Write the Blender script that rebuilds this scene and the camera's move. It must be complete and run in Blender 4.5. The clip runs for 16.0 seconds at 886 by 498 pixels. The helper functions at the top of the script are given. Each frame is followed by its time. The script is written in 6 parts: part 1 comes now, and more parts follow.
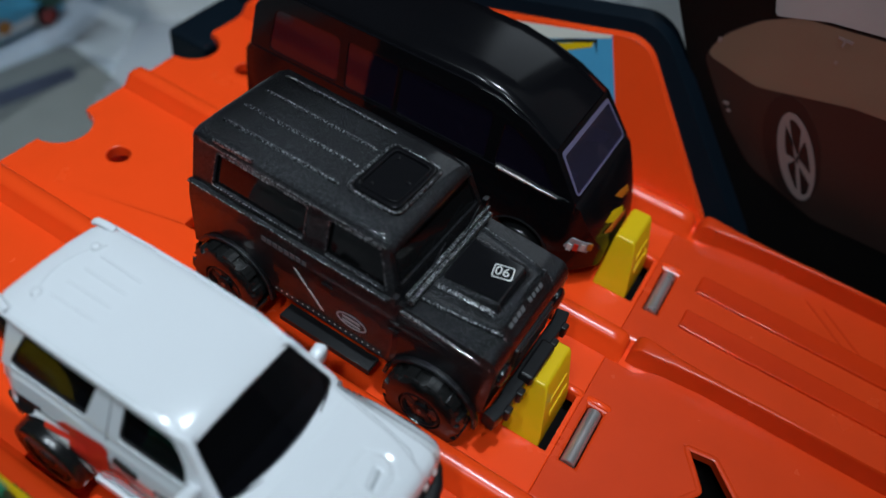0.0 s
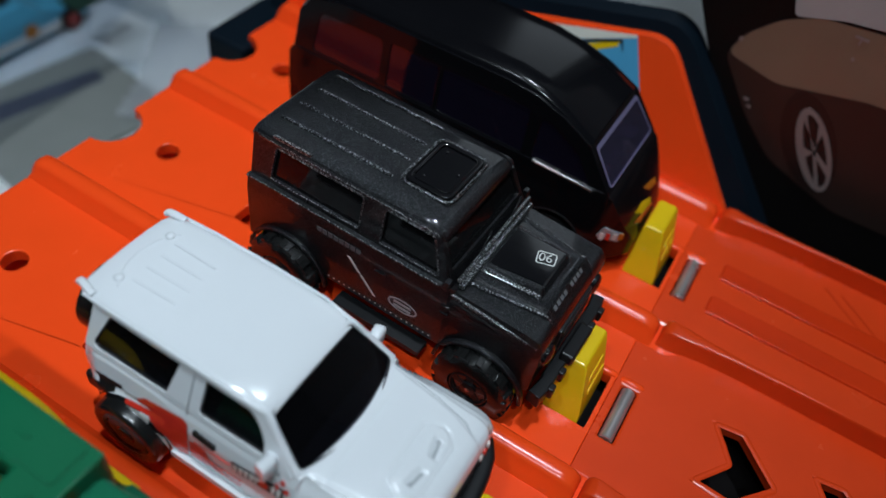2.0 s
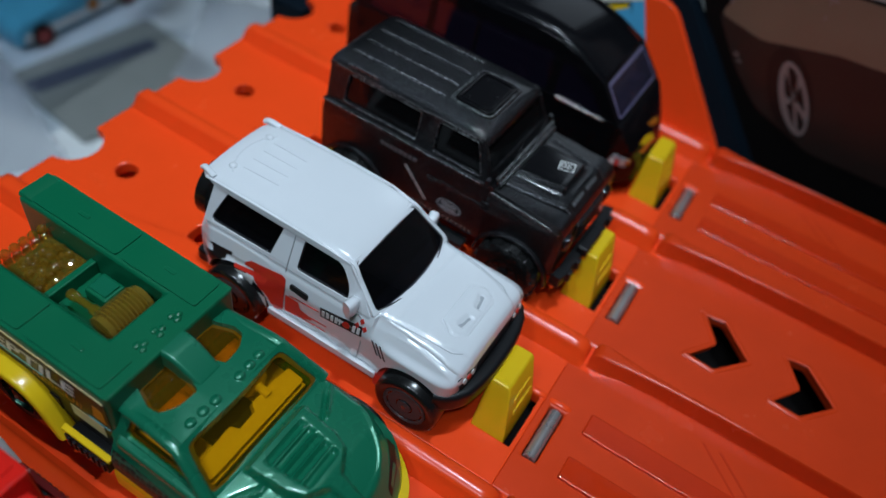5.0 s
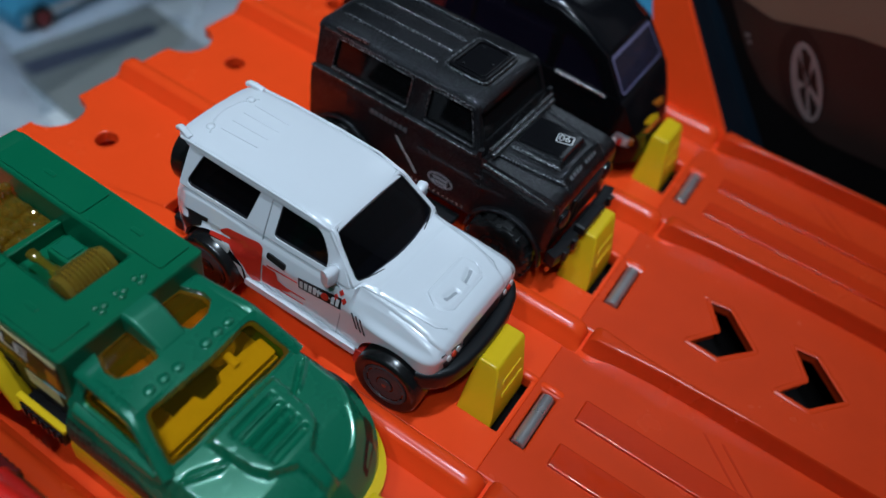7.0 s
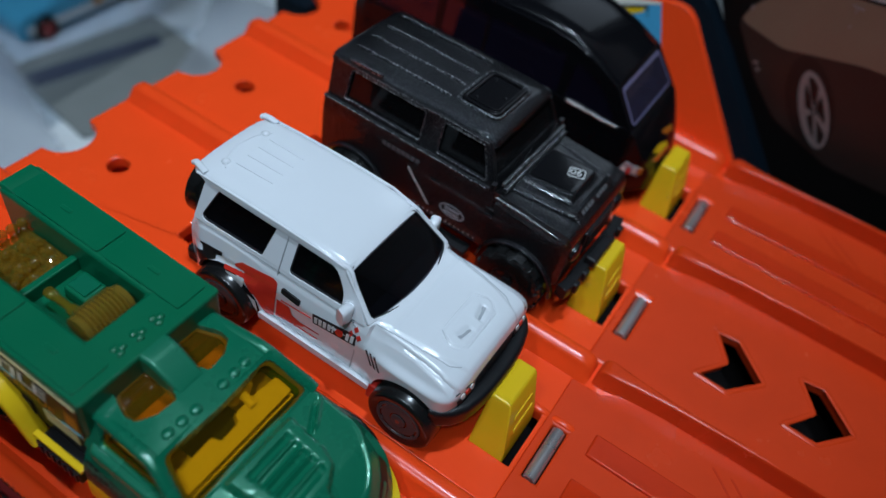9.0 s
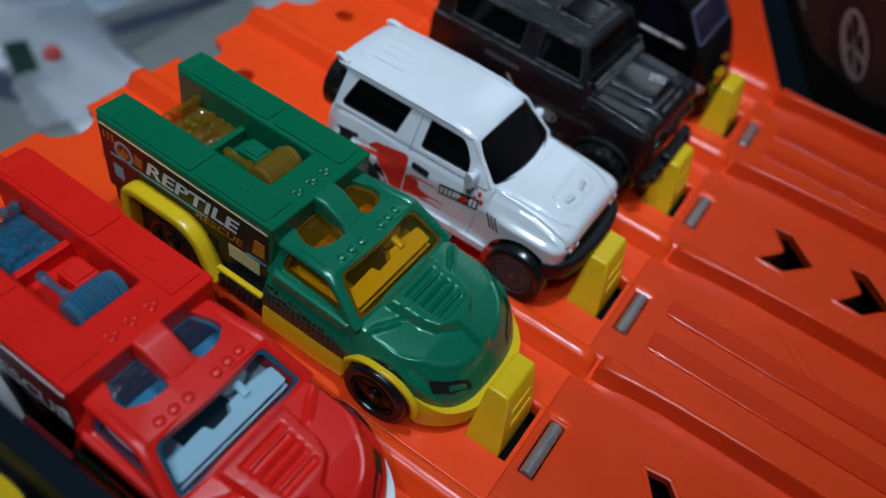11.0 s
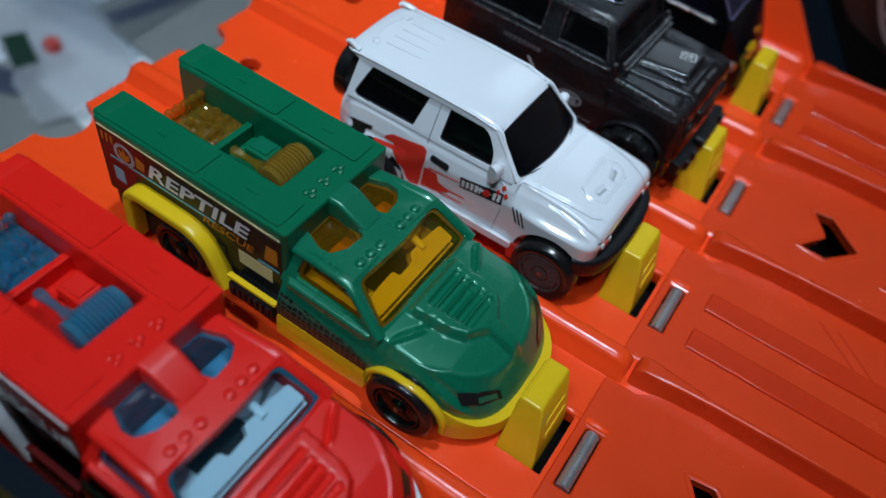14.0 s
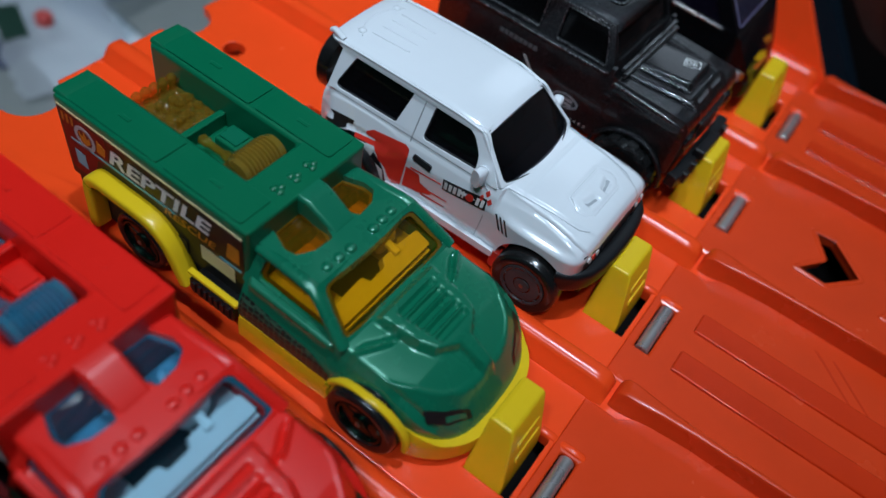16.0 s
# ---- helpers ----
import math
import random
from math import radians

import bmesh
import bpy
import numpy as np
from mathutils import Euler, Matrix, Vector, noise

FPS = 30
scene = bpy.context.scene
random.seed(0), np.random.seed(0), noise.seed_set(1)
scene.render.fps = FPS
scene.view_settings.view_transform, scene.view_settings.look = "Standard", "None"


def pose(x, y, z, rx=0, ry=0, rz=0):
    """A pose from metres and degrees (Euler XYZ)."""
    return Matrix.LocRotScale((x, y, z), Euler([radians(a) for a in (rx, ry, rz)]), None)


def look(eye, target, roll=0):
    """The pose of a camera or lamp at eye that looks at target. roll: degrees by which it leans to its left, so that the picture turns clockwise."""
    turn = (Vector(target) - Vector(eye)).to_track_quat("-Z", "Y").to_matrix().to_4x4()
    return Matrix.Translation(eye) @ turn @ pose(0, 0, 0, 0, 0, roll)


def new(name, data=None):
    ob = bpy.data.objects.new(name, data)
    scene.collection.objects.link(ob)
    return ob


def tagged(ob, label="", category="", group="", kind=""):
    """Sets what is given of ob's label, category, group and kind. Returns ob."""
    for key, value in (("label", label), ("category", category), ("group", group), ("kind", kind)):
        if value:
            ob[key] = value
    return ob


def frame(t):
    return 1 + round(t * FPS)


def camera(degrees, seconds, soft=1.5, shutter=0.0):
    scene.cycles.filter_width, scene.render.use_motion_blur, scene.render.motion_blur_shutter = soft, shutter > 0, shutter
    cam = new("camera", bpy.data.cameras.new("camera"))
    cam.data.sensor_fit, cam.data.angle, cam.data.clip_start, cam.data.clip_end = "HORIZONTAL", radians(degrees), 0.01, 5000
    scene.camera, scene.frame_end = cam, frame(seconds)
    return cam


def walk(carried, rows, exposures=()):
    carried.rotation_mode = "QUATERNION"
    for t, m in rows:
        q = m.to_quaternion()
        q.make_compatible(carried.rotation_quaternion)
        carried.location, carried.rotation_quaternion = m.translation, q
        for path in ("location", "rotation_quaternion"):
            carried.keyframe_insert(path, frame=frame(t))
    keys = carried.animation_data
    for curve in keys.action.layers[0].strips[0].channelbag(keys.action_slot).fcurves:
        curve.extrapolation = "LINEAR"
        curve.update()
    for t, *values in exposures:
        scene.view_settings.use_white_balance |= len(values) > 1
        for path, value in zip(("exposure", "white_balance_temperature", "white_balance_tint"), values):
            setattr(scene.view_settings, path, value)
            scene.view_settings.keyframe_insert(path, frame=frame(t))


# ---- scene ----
cam = camera(59.68, 16.0)
PATH = [
    (0, (0.00792, -0.00420, 0.11523), (-0.04343, 0.11914, -0.03360), 11.68),
    (0.5, (0.00758, -0.00433, 0.11856), (-0.04468, 0.11956, -0.02950), 11.30),
    (1, (0.00765, -0.00532, 0.11829), (-0.04466, 0.11845, -0.02985), 11.03),
    (1.5, (0.00687, -0.00813, 0.11924), (-0.04499, 0.11573, -0.02898), 11.06),
    (2, (0.00425, -0.01422, 0.11863), (-0.04699, 0.10932, -0.03007), 11.36),
    (2.5, (0.00496, -0.01108, 0.12283), (-0.04662, 0.11251, -0.02570), 11.15),
    (3, (0.00623, -0.01362, 0.12412), (-0.04569, 0.10983, -0.02442), 11.03),
    (3.5, (0.00486, -0.02504, 0.12524), (-0.04653, 0.09861, -0.02332), 11.17),
    (4, (0.01019, -0.04529, 0.12807), (-0.04086, 0.07710, -0.02164), 11.39),
    (6.5, (0.01728, -0.04788, 0.12510), (-0.03774, 0.07573, -0.02218), 12.23),
    (7, (0.01904, -0.04424, 0.11794), (-0.03656, 0.07873, -0.02966), 12.16),
    (7.5, (0.01810, -0.04432, 0.11396), (-0.03723, 0.07869, -0.03372), 12.41),
    (8, (0.01538, -0.04873, 0.11418), (-0.03944, 0.07456, -0.03345), 12.71),
    (8.5, (0.01435, -0.04723, 0.11848), (-0.04016, 0.07614, -0.02920), 12.90),
    (9, (0.01349, -0.04263, 0.12238), (-0.04099, 0.08062, -0.02540), 12.93),
    (9.5, (0.01663, -0.05602, 0.12500), (-0.03731, 0.06716, -0.02305), 13.28),
    (10, (0.01628, -0.07368, 0.12308), (-0.03721, 0.05022, -0.02453), 13.79),
    (12.5, (0.00768, -0.08319, 0.11751), (-0.04705, 0.03725, -0.03248), 13.66),
    (13, (0.00640, -0.08099, 0.11601), (-0.04789, 0.03874, -0.03471), 13.24),
    (13.5, (0.00799, -0.07854, 0.11689), (-0.04619, 0.04066, -0.03429), 12.35),
    (14, (0.00750, -0.07461, 0.11567), (-0.04607, 0.04349, -0.03659), 11.92),
    (14.5, (0.00564, -0.07856, 0.11459), (-0.04711, 0.03981, -0.03775), 12.01),
    (15, (0.00677, -0.07324, 0.11643), (-0.04552, 0.04429, -0.03672), 11.94),
    (15.5, (0.00614, -0.06695, 0.11396), (-0.04631, 0.04970, -0.03980), 12.00),
    (16, (0.00788, -0.06647, 0.11171), (-0.04547, 0.05037, -0.04160), 14.72),
]
walk(cam, [(t, look(eye, target, roll)) for t, eye, target, roll in PATH], ((0.0, -0.10, 6500, 10), (3.0, -0.10, 6500, 10), (4.0, -0.18, 6350, 10), (6.5, -0.20, 6050, 10), (10.0, -0.20, 5980, 10), (12.5, -0.06, 6020, 10), (16.0, -0.04, 6020, 10)))
cam.data.dof.use_dof = True
cam.data.dof.focus_distance = 0.131
cam.data.dof.aperture_fstop = 11.0

# ---- world and light ----
world = bpy.data.worlds.new("room_air")
scene.world = world
world.use_nodes = True
world.node_tree.nodes["Background"].inputs[0].default_value = (0.55, 0.62, 0.72, 1)
world.node_tree.nodes["Background"].inputs[1].default_value = 0.004


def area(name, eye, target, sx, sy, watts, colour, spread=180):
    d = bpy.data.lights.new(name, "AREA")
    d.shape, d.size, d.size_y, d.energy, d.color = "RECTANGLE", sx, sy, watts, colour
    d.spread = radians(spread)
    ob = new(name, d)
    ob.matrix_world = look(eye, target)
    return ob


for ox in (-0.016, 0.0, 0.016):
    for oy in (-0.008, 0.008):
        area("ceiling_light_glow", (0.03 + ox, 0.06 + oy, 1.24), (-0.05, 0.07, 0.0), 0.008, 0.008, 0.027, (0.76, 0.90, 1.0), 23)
# unseen fill lamps, added to brighten the near sides; aimed to leave the track darker
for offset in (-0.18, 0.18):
    area("side_fill_lamp", (-0.02 + offset, -0.52, 1.10), (-0.16, 0.06, 0.0), 0.05, 0.05, 0.217, (0.76, 0.90, 1.0), 40)
# unseen lamp, added behind the cars to give the far bonnet its sheen
area("far_sheen_lamp", (-0.08, 0.66, 0.44), (-0.01, 0.07, 0.02), 0.26, 0.32, 0.28, (0.78, 0.90, 1.0))

# ---- constants, in centimetres ----
CM = 0.01
PITCH = 3.9            # from lane to lane
CENTRE = -0.65         # middle of the green truck's lane
LANES = (-1, 0, 1, 2, 3)


def lane_y(k):
    return CENTRE + k * PITCH


# ---- materials ----
def material(name, colour, rough=0.4, metal=0.0, coat=0.0, vary=0.06, grain=60.0, bump=0.03, spot=0.0, spot_colour=None, rough_vary=0.08, sss=0.0, spec=0.5):
    """A Principled material with variation at two scales. grain: noise cells per centimetre of the finer scale."""
    m = bpy.data.materials.new(name)
    m.use_nodes = True
    nt = m.node_tree
    n, l = nt.nodes, nt.links
    p = n["Principled BSDF"]
    tc = n.new("ShaderNodeTexCoord")
    big = n.new("ShaderNodeTexNoise")
    big.inputs["Scale"].default_value = 90.0
    big.inputs["Detail"].default_value = 4.0
    fine = n.new("ShaderNodeTexNoise")
    fine.inputs["Scale"].default_value = grain * 100.0 / 4
    fine.inputs["Detail"].default_value = 3.0
    for t in (big, fine):
        l.new(tc.outputs["Object"], t.inputs["Vector"])
    mix = n.new("ShaderNodeMix")
    mix.data_type = "RGBA"
    c = Vector(colour[:3])
    mix.inputs["A"].default_value = (*(c * (1 - vary)), 1)
    mix.inputs["B"].default_value = (*(c * (1 + vary)), 1)
    l.new(big.outputs["Fac"], mix.inputs["Factor"])
    out = mix.outputs["Result"]
    if spot:
        ramp = n.new("ShaderNodeMapRange")
        ramp.inputs["From Min"].default_value = 1 - spot
        ramp.inputs["From Max"].default_value = 1 - spot + 0.06
        l.new(fine.outputs["Fac"], ramp.inputs["Value"])
        mix2 = n.new("ShaderNodeMix")
        mix2.data_type = "RGBA"
        l.new(ramp.outputs["Result"], mix2.inputs["Factor"])
        l.new(out, mix2.inputs["A"])
        mix2.inputs["B"].default_value = (*spot_colour, 1)
        out = mix2.outputs["Result"]
    l.new(out, p.inputs["Base Color"])
    rr = n.new("ShaderNodeMapRange")
    rr.inputs["To Min"].default_value = max(0.02, rough - rough_vary)
    rr.inputs["To Max"].default_value = rough + rough_vary
    l.new(big.outputs["Fac"], rr.inputs["Value"])
    l.new(rr.outputs["Result"], p.inputs["Roughness"])
    p.inputs["Metallic"].default_value = metal
    p.inputs["Specular IOR Level"].default_value = spec
    p.inputs["Coat Weight"].default_value = coat
    p.inputs["Coat Roughness"].default_value = 0.06
    if sss:
        p.inputs["Subsurface Weight"].default_value = sss
        p.inputs["Subsurface Radius"].default_value = (1.0, 0.4, 0.2)
        p.inputs["Subsurface Scale"].default_value = 0.001
    if bump:
        b = n.new("ShaderNodeBump")
        b.inputs["Strength"].default_value = bump
        b.inputs["Distance"].default_value = 0.0003
        l.new(fine.outputs["Fac"], b.inputs["Height"])
        l.new(b.outputs["Normal"], p.inputs["Normal"])
    return m


def tinted(name, colour, rough=0.05, haze=0.0, cloudy=None, shine=0.04):
    """Clear moulded plastic: it lets light of its colour through and reflects at its surface."""
    m = bpy.data.materials.new(name)
    m.use_nodes = True
    nt = m.node_tree
    n, l = nt.nodes, nt.links
    n.remove(n["Principled BSDF"])
    clear = n.new("ShaderNodeBsdfTransparent")
    clear.inputs["Color"].default_value = (*colour, 1)
    gloss = n.new("ShaderNodeBsdfGlossy")
    gloss.inputs["Roughness"].default_value = rough
    edge = n.new("ShaderNodeLayerWeight")
    edge.inputs["Blend"].default_value = 0.5
    steep = n.new("ShaderNodeMath")
    steep.operation = "POWER"
    steep.inputs[1].default_value = 4.0
    l.new(edge.outputs["Facing"], steep.inputs[0])
    fres = n.new("ShaderNodeMath")
    fres.operation = "MULTIPLY_ADD"
    fres.inputs[1].default_value = 0.8
    fres.inputs[2].default_value = shine
    l.new(steep.outputs[0], fres.inputs[0])
    mixer = n.new("ShaderNodeMixShader")
    l.new(fres.outputs[0], mixer.inputs[0])
    inside = clear
    if haze:
        cloud = n.new("ShaderNodeBsdfTranslucent")
        body = n.new("ShaderNodeBsdfDiffuse")
        for b in (cloud, body):
            b.inputs["Color"].default_value = (*(cloudy or colour), 1)
        both = n.new("ShaderNodeMixShader")
        l.new(cloud.outputs[0], both.inputs[1])
        l.new(body.outputs[0], both.inputs[2])
        inside = n.new("ShaderNodeMixShader")
        inside.inputs[0].default_value = haze
        l.new(clear.outputs[0], inside.inputs[1])
        l.new(both.outputs[0], inside.inputs[2])
    l.new(inside.outputs[0], mixer.inputs[1])
    l.new(gloss.outputs[0], mixer.inputs[2])
    l.new(mixer.outputs[0], n["Material Output"].inputs["Surface"])
    return m


ORANGE = material("orange_plastic", (0.90, 0.067, 0.009), 0.25, vary=0.05, grain=14, bump=0.05, spec=0.42)
# deck orange made darker for the track: the shade there is in the colour
ORANGE_RUN = material("shaded_orange_plastic", (0.68, 0.049, 0.007), 0.25, vary=0.10, grain=9, bump=0.10, rough_vary=0.08, spec=0.42)
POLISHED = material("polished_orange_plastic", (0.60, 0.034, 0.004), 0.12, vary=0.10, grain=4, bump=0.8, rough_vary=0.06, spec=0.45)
YELLOW = material("yellow_plastic", (0.72, 0.47, 0.008), 0.20, vary=0.04, grain=20, bump=0.02)
NAVY = material("navy_plastic", (0.003, 0.007, 0.012), 0.55, vary=0.15, grain=20, bump=0.05, spec=0.08)
STEEL = material("pin_steel", (0.54, 0.50, 0.49), 0.28, metal=0.75, vary=0.3, grain=30, bump=0.03)
BLACK = material("black_plastic", (0.008, 0.008, 0.009), 0.36, vary=0.2, grain=30, bump=0.05, spec=0.35)
# near-black that stands in for the shade down in slots and holes
DARK = material("hole_shade_black", (0.006, 0.005, 0.005), 0.9, vary=0.3, spec=0.05)
WHITE = material("white_enamel", (0.70, 0.722, 0.75), 0.20, coat=0.8, vary=0.02, grain=5, bump=0.16)
FLAKE = material("charcoal_flake_enamel", (0.014, 0.0145, 0.0165), 0.33, metal=0.8, coat=0.6, vary=0.45, grain=240, bump=0.65, spot=0.42, spot_colour=(0.115, 0.120, 0.132))
# worn edges, with the glints along them put into the colour too
FLAKE_WORN_GLINT = material("worn_glint_flake_enamel", (0.022, 0.0225, 0.024), 0.30, metal=0.85, coat=0.8, vary=0.3, grain=150, bump=0.8, spot=0.47, spot_colour=(0.42, 0.425, 0.44))
GLOSS = material("gloss_black_enamel", (0.006, 0.006, 0.007), 0.12, coat=0.2, vary=0.2, grain=10, bump=0.01)
VAN_BLACK = material("black_van_enamel", (0.004, 0.004, 0.005), 0.14, vary=0.2, grain=10, bump=0.02, spec=0.20)
VAN_GLASS = material("dark_violet_glass", (0.006, 0.0045, 0.011), 0.07, vary=0.2, grain=10, bump=0.01, spec=0.55)
GREEN = material("green_plastic", (0.004, 0.118, 0.050), 0.32, vary=0.06, grain=24, bump=0.05, spec=0.4)
PEARL = material("green_pearl_enamel", (0.009, 0.160, 0.080), 0.28, metal=0.22, coat=0.6, vary=0.06, grain=24, bump=0.07)
RED = material("red_plastic", (0.72, 0.013, 0.007), 0.34, vary=0.05, grain=24, bump=0.05, spec=0.22)
RED_GLOSS = material("red_enamel", (0.72, 0.014, 0.008), 0.34, coat=0.0, vary=0.04, grain=30, bump=0.02)
AMBER = tinted("amber_clear_plastic", (0.97, 0.80, 0.16), haze=0.09, cloudy=(0.62, 0.36, 0.02), shine=0.06)
AMBER_GEAR = tinted("amber_moulded_plastic", (0.88, 0.68, 0.12), haze=0.24, cloudy=(0.66, 0.46, 0.06), shine=0.16)
BLUE_CLEAR = tinted("blue_clear_plastic", (0.76, 0.92, 0.99), haze=0.05, cloudy=(0.10, 0.34, 0.50), shine=0.06)
BLUE_GEAR = tinted("blue_moulded_plastic", (0.50, 0.82, 0.96), haze=0.28, cloudy=(0.12, 0.50, 0.72), shine=0.20)
AMBER_DEEP = tinted("amber_skylight_plastic", (0.80, 0.52, 0.05), haze=0.14, cloudy=(0.50, 0.30, 0.02), shine=0.03)
BLUE_DEEP = tinted("blue_skylight_plastic", (0.46, 0.72, 0.86), haze=0.14, cloudy=(0.06, 0.26, 0.42), shine=0.14)
AMBER_EDGE = tinted("amber_plastic_edge", (0.70, 0.42, 0.03), haze=0.45, cloudy=(0.46, 0.25, 0.012), shine=0.10)
BLUE_EDGE = tinted("blue_plastic_edge", (0.10, 0.42, 0.62), haze=0.45, cloudy=(0.07, 0.38, 0.58), shine=0.14)
SMOKE = tinted("smoke_clear_plastic", (0.10, 0.10, 0.11), 0.08, 0.3, (0.03, 0.03, 0.032))
SMOKE_DEEP = tinted("dark_smoke_plastic", (0.24, 0.24, 0.27), 0.05, 0.2, (0.022, 0.022, 0.025))
LILAC = tinted("lilac_clear_plastic", (0.55, 0.50, 0.68), haze=0.10, cloudy=(0.30, 0.27, 0.42))
LILAC_EDGE = tinted("lilac_plastic_edge", (0.6, 0.55, 0.75), haze=0.6, cloudy=(0.42, 0.38, 0.58))
TYRE = material("tyre_black", (0.008, 0.008, 0.008), 0.22, vary=0.2, grain=16, bump=0.10, spec=0.6)
RIM_DARK = material("dark_wheel_rim", (0.040, 0.040, 0.044), 0.34, metal=0.0, vary=0.15, spec=0.2)
RIM_GREY = material("grey_brown_wheel_rim", (0.055, 0.051, 0.054), 0.38, vary=0.10, spec=0.3)
AXLE = material("axle_end", (0.30, 0.12, 0.08), 0.35, metal=0.8, vary=0.15)
RED_INK = material("red_print", (0.62, 0.030, 0.018), 0.30, coat=0.4, vary=0.05)
BLACK_INK = material("black_print", (0.010, 0.010, 0.011), 0.35, vary=0.1)
GREY_INK = material("grey_print", (0.33, 0.35, 0.37), 0.45, vary=0.15, grain=60)
LIGHT_INK = material("pale_grey_print", (0.62, 0.62, 0.60), 0.45, vary=0.12, grain=40)
TABLE = material("table_top", (0.72, 0.74, 0.74), 0.5, vary=0.08, grain=6, bump=0.03)
PAPER = material("white_card", (0.66, 0.68, 0.69), 0.6, vary=0.05, grain=10)
WALL = material("room_wall_paint", (0.09, 0.09, 0.09), 0.8, vary=0.05, grain=1)


# ---- mesh helpers; shapes are drawn in centimetres ----
def finish(bm, smooth=35.0):
    bmesh.ops.recalc_face_normals(bm, faces=bm.faces)
    for f in bm.faces:
        f.smooth = True
    for e in bm.edges:
        if len(e.link_faces) == 2 and e.calc_face_angle(0.0) > radians(smooth):
            e.smooth = False
    return bm


def thing(name, x, y, z, label, category, group="", kind=""):
    ob = new(name)
    ob.empty_display_size = 0.01
    ob.location = (x * CM, y * CM, z * CM)
    return tagged(ob, label, category, group, kind)


def part(name, bm, mat, parent=None, label="", shift=(0, 0, 0), bevel=0.0, segments=2, smooth=35.0, facets=False):
    """Links a bmesh, drawn in centimetres with its origin moved by shift, as one mesh under parent."""
    finish(bm, smooth)
    bmesh.ops.translate(bm, vec=-Vector(shift), verts=bm.verts)
    bmesh.ops.scale(bm, vec=(CM, CM, CM), verts=bm.verts)
    me = bpy.data.meshes.new(name)
    bm.to_mesh(me)
    bm.free()
    me.materials.append(mat)
    ob = new(name, me)
    if parent is not None:
        ob.parent = parent
    if label:
        ob["label"] = label
    if bevel:
        b = ob.modifiers.new("bevel", "BEVEL")
        b.width, b.segments, b.limit_method, b.angle_limit = bevel * CM, segments, "ANGLE", radians(32)
        b.harden_normals = not facets
        for poly in me.polygons:
            poly.use_smooth = not facets
    return ob


def box(x0, x1, y0, y1, z0, z1, bm=None):
    bm = bm or bmesh.new()
    v = [bm.verts.new((x, y, z)) for x in (x0, x1) for y in (y0, y1) for z in (z0, z1)]
    for f in ((0, 1, 3, 2), (4, 6, 7, 5), (0, 4, 5, 1), (2, 3, 7, 6), (0, 2, 6, 4), (1, 5, 7, 3)):
        bm.faces.new([v[i] for i in f])
    return bm


def loft(rings, bm=None, closed=True, caps=True):
    """Skin through rings of points of equal number."""
    bm = bm or bmesh.new()
    rows = [[bm.verts.new(p) for p in ring] for ring in rings]
    n = len(rows[0])
    for a, b in zip(rows, rows[1:]):
        for i in range(n if closed else n - 1):
            j = (i + 1) % n
            bm.faces.new((a[i], a[j], b[j], b[i]))
    if caps and closed:
        bm.faces.new(rows[0])
        bm.faces.new(rows[-1][::-1])
    return bm


def plate(outer, holes, place, depth, bm=None):
    """A slab: a flat outline with holes, each (u, v) set at place(u, v, w), w from 0 on the face to depth behind it."""
    bm = bm or bmesh.new()
    top, edges = [], []
    for loop in (outer, *holes):
        vs = [bm.verts.new((u, v, 0)) for u, v in loop]
        top.append(vs)
        edges += [bm.edges.new((a, b)) for a, b in zip(vs, vs[1:] + vs[:1])]
    made = bmesh.ops.triangle_fill(bm, use_beauty=True, use_dissolve=False, edges=edges)
    faces = [g for g in made["geom"] if isinstance(g, bmesh.types.BMFace)]
    under = {}
    for vs in top:
        for v in vs:
            under[v] = bm.verts.new((v.co.x, v.co.y, depth))
    for f in faces:
        bm.faces.new([under[v] for v in reversed(f.verts)])
    for vs in top:
        for a, b in zip(vs, vs[1:] + vs[:1]):
            bm.faces.new((a, b, under[b], under[a]))
    for vs in top:
        for v in vs:
            for q in (v, under[v]):
                q.co = Vector(place(q.co.x, q.co.y, q.co.z))
    return bm


def rounded(points, r, n=4):
    """A polygon with its corners rounded by r (a number, or one for each corner)."""
    out = []
    k = len(points)
    for i in range(k):
        p, a, b = Vector(points[i]), Vector(points[i - 1]), Vector(points[(i + 1) % k])
        ri = r[i] if isinstance(r, (list, tuple)) else r
        da, db = (a - p), (b - p)
        q = min(ri, da.length * 0.49, db.length * 0.49)
        if q < 1e-5:
            out.append(tuple(p))
            continue
        s, e = p + da.normalized() * q, p + db.normalized() * q
        for j in range(n + 1):
            t = j / n
            out.append(tuple(s * (1 - t) ** 2 + p * 2 * t * (1 - t) + e * t * t))
    return out


def lathe(profile, n=40, axis="y", bm=None, at=(0, 0, 0)):
    """Turns a profile of (along, radius) round an axis through at."""
    rings = []
    for a, r in profile:
        ring = []
        for i in range(n):
            t = 2 * math.pi * i / n
            c, s = r * math.cos(t), r * math.sin(t)
            p = {"y": (c, a, s), "x": (a, c, s), "z": (c, s, a)}[axis]
            ring.append((p[0] + at[0], p[1] + at[1], p[2] + at[2]))
        rings.append(ring)
    return loft(rings, bm)


def sweep(path, section, bm=None, caps=True):
    """Carries a closed section of (side, up) along a path of points, its up kept near +z."""
    path = [Vector(p) for p in path]
    rings = []
    for i, p in enumerate(path):
        d = (path[min(i + 1, len(path) - 1)] - path[max(i - 1, 0)]).normalized()
        ref = Vector((0, 0, 1)) if abs(d.z) < 0.9 else Vector((1, 0, 0))
        side = d.cross(ref).normalized()
        up = side.cross(d).normalized()
        rings.append([p + side * a + up * b for a, b in section])
    return loft(rings, bm, caps=caps)


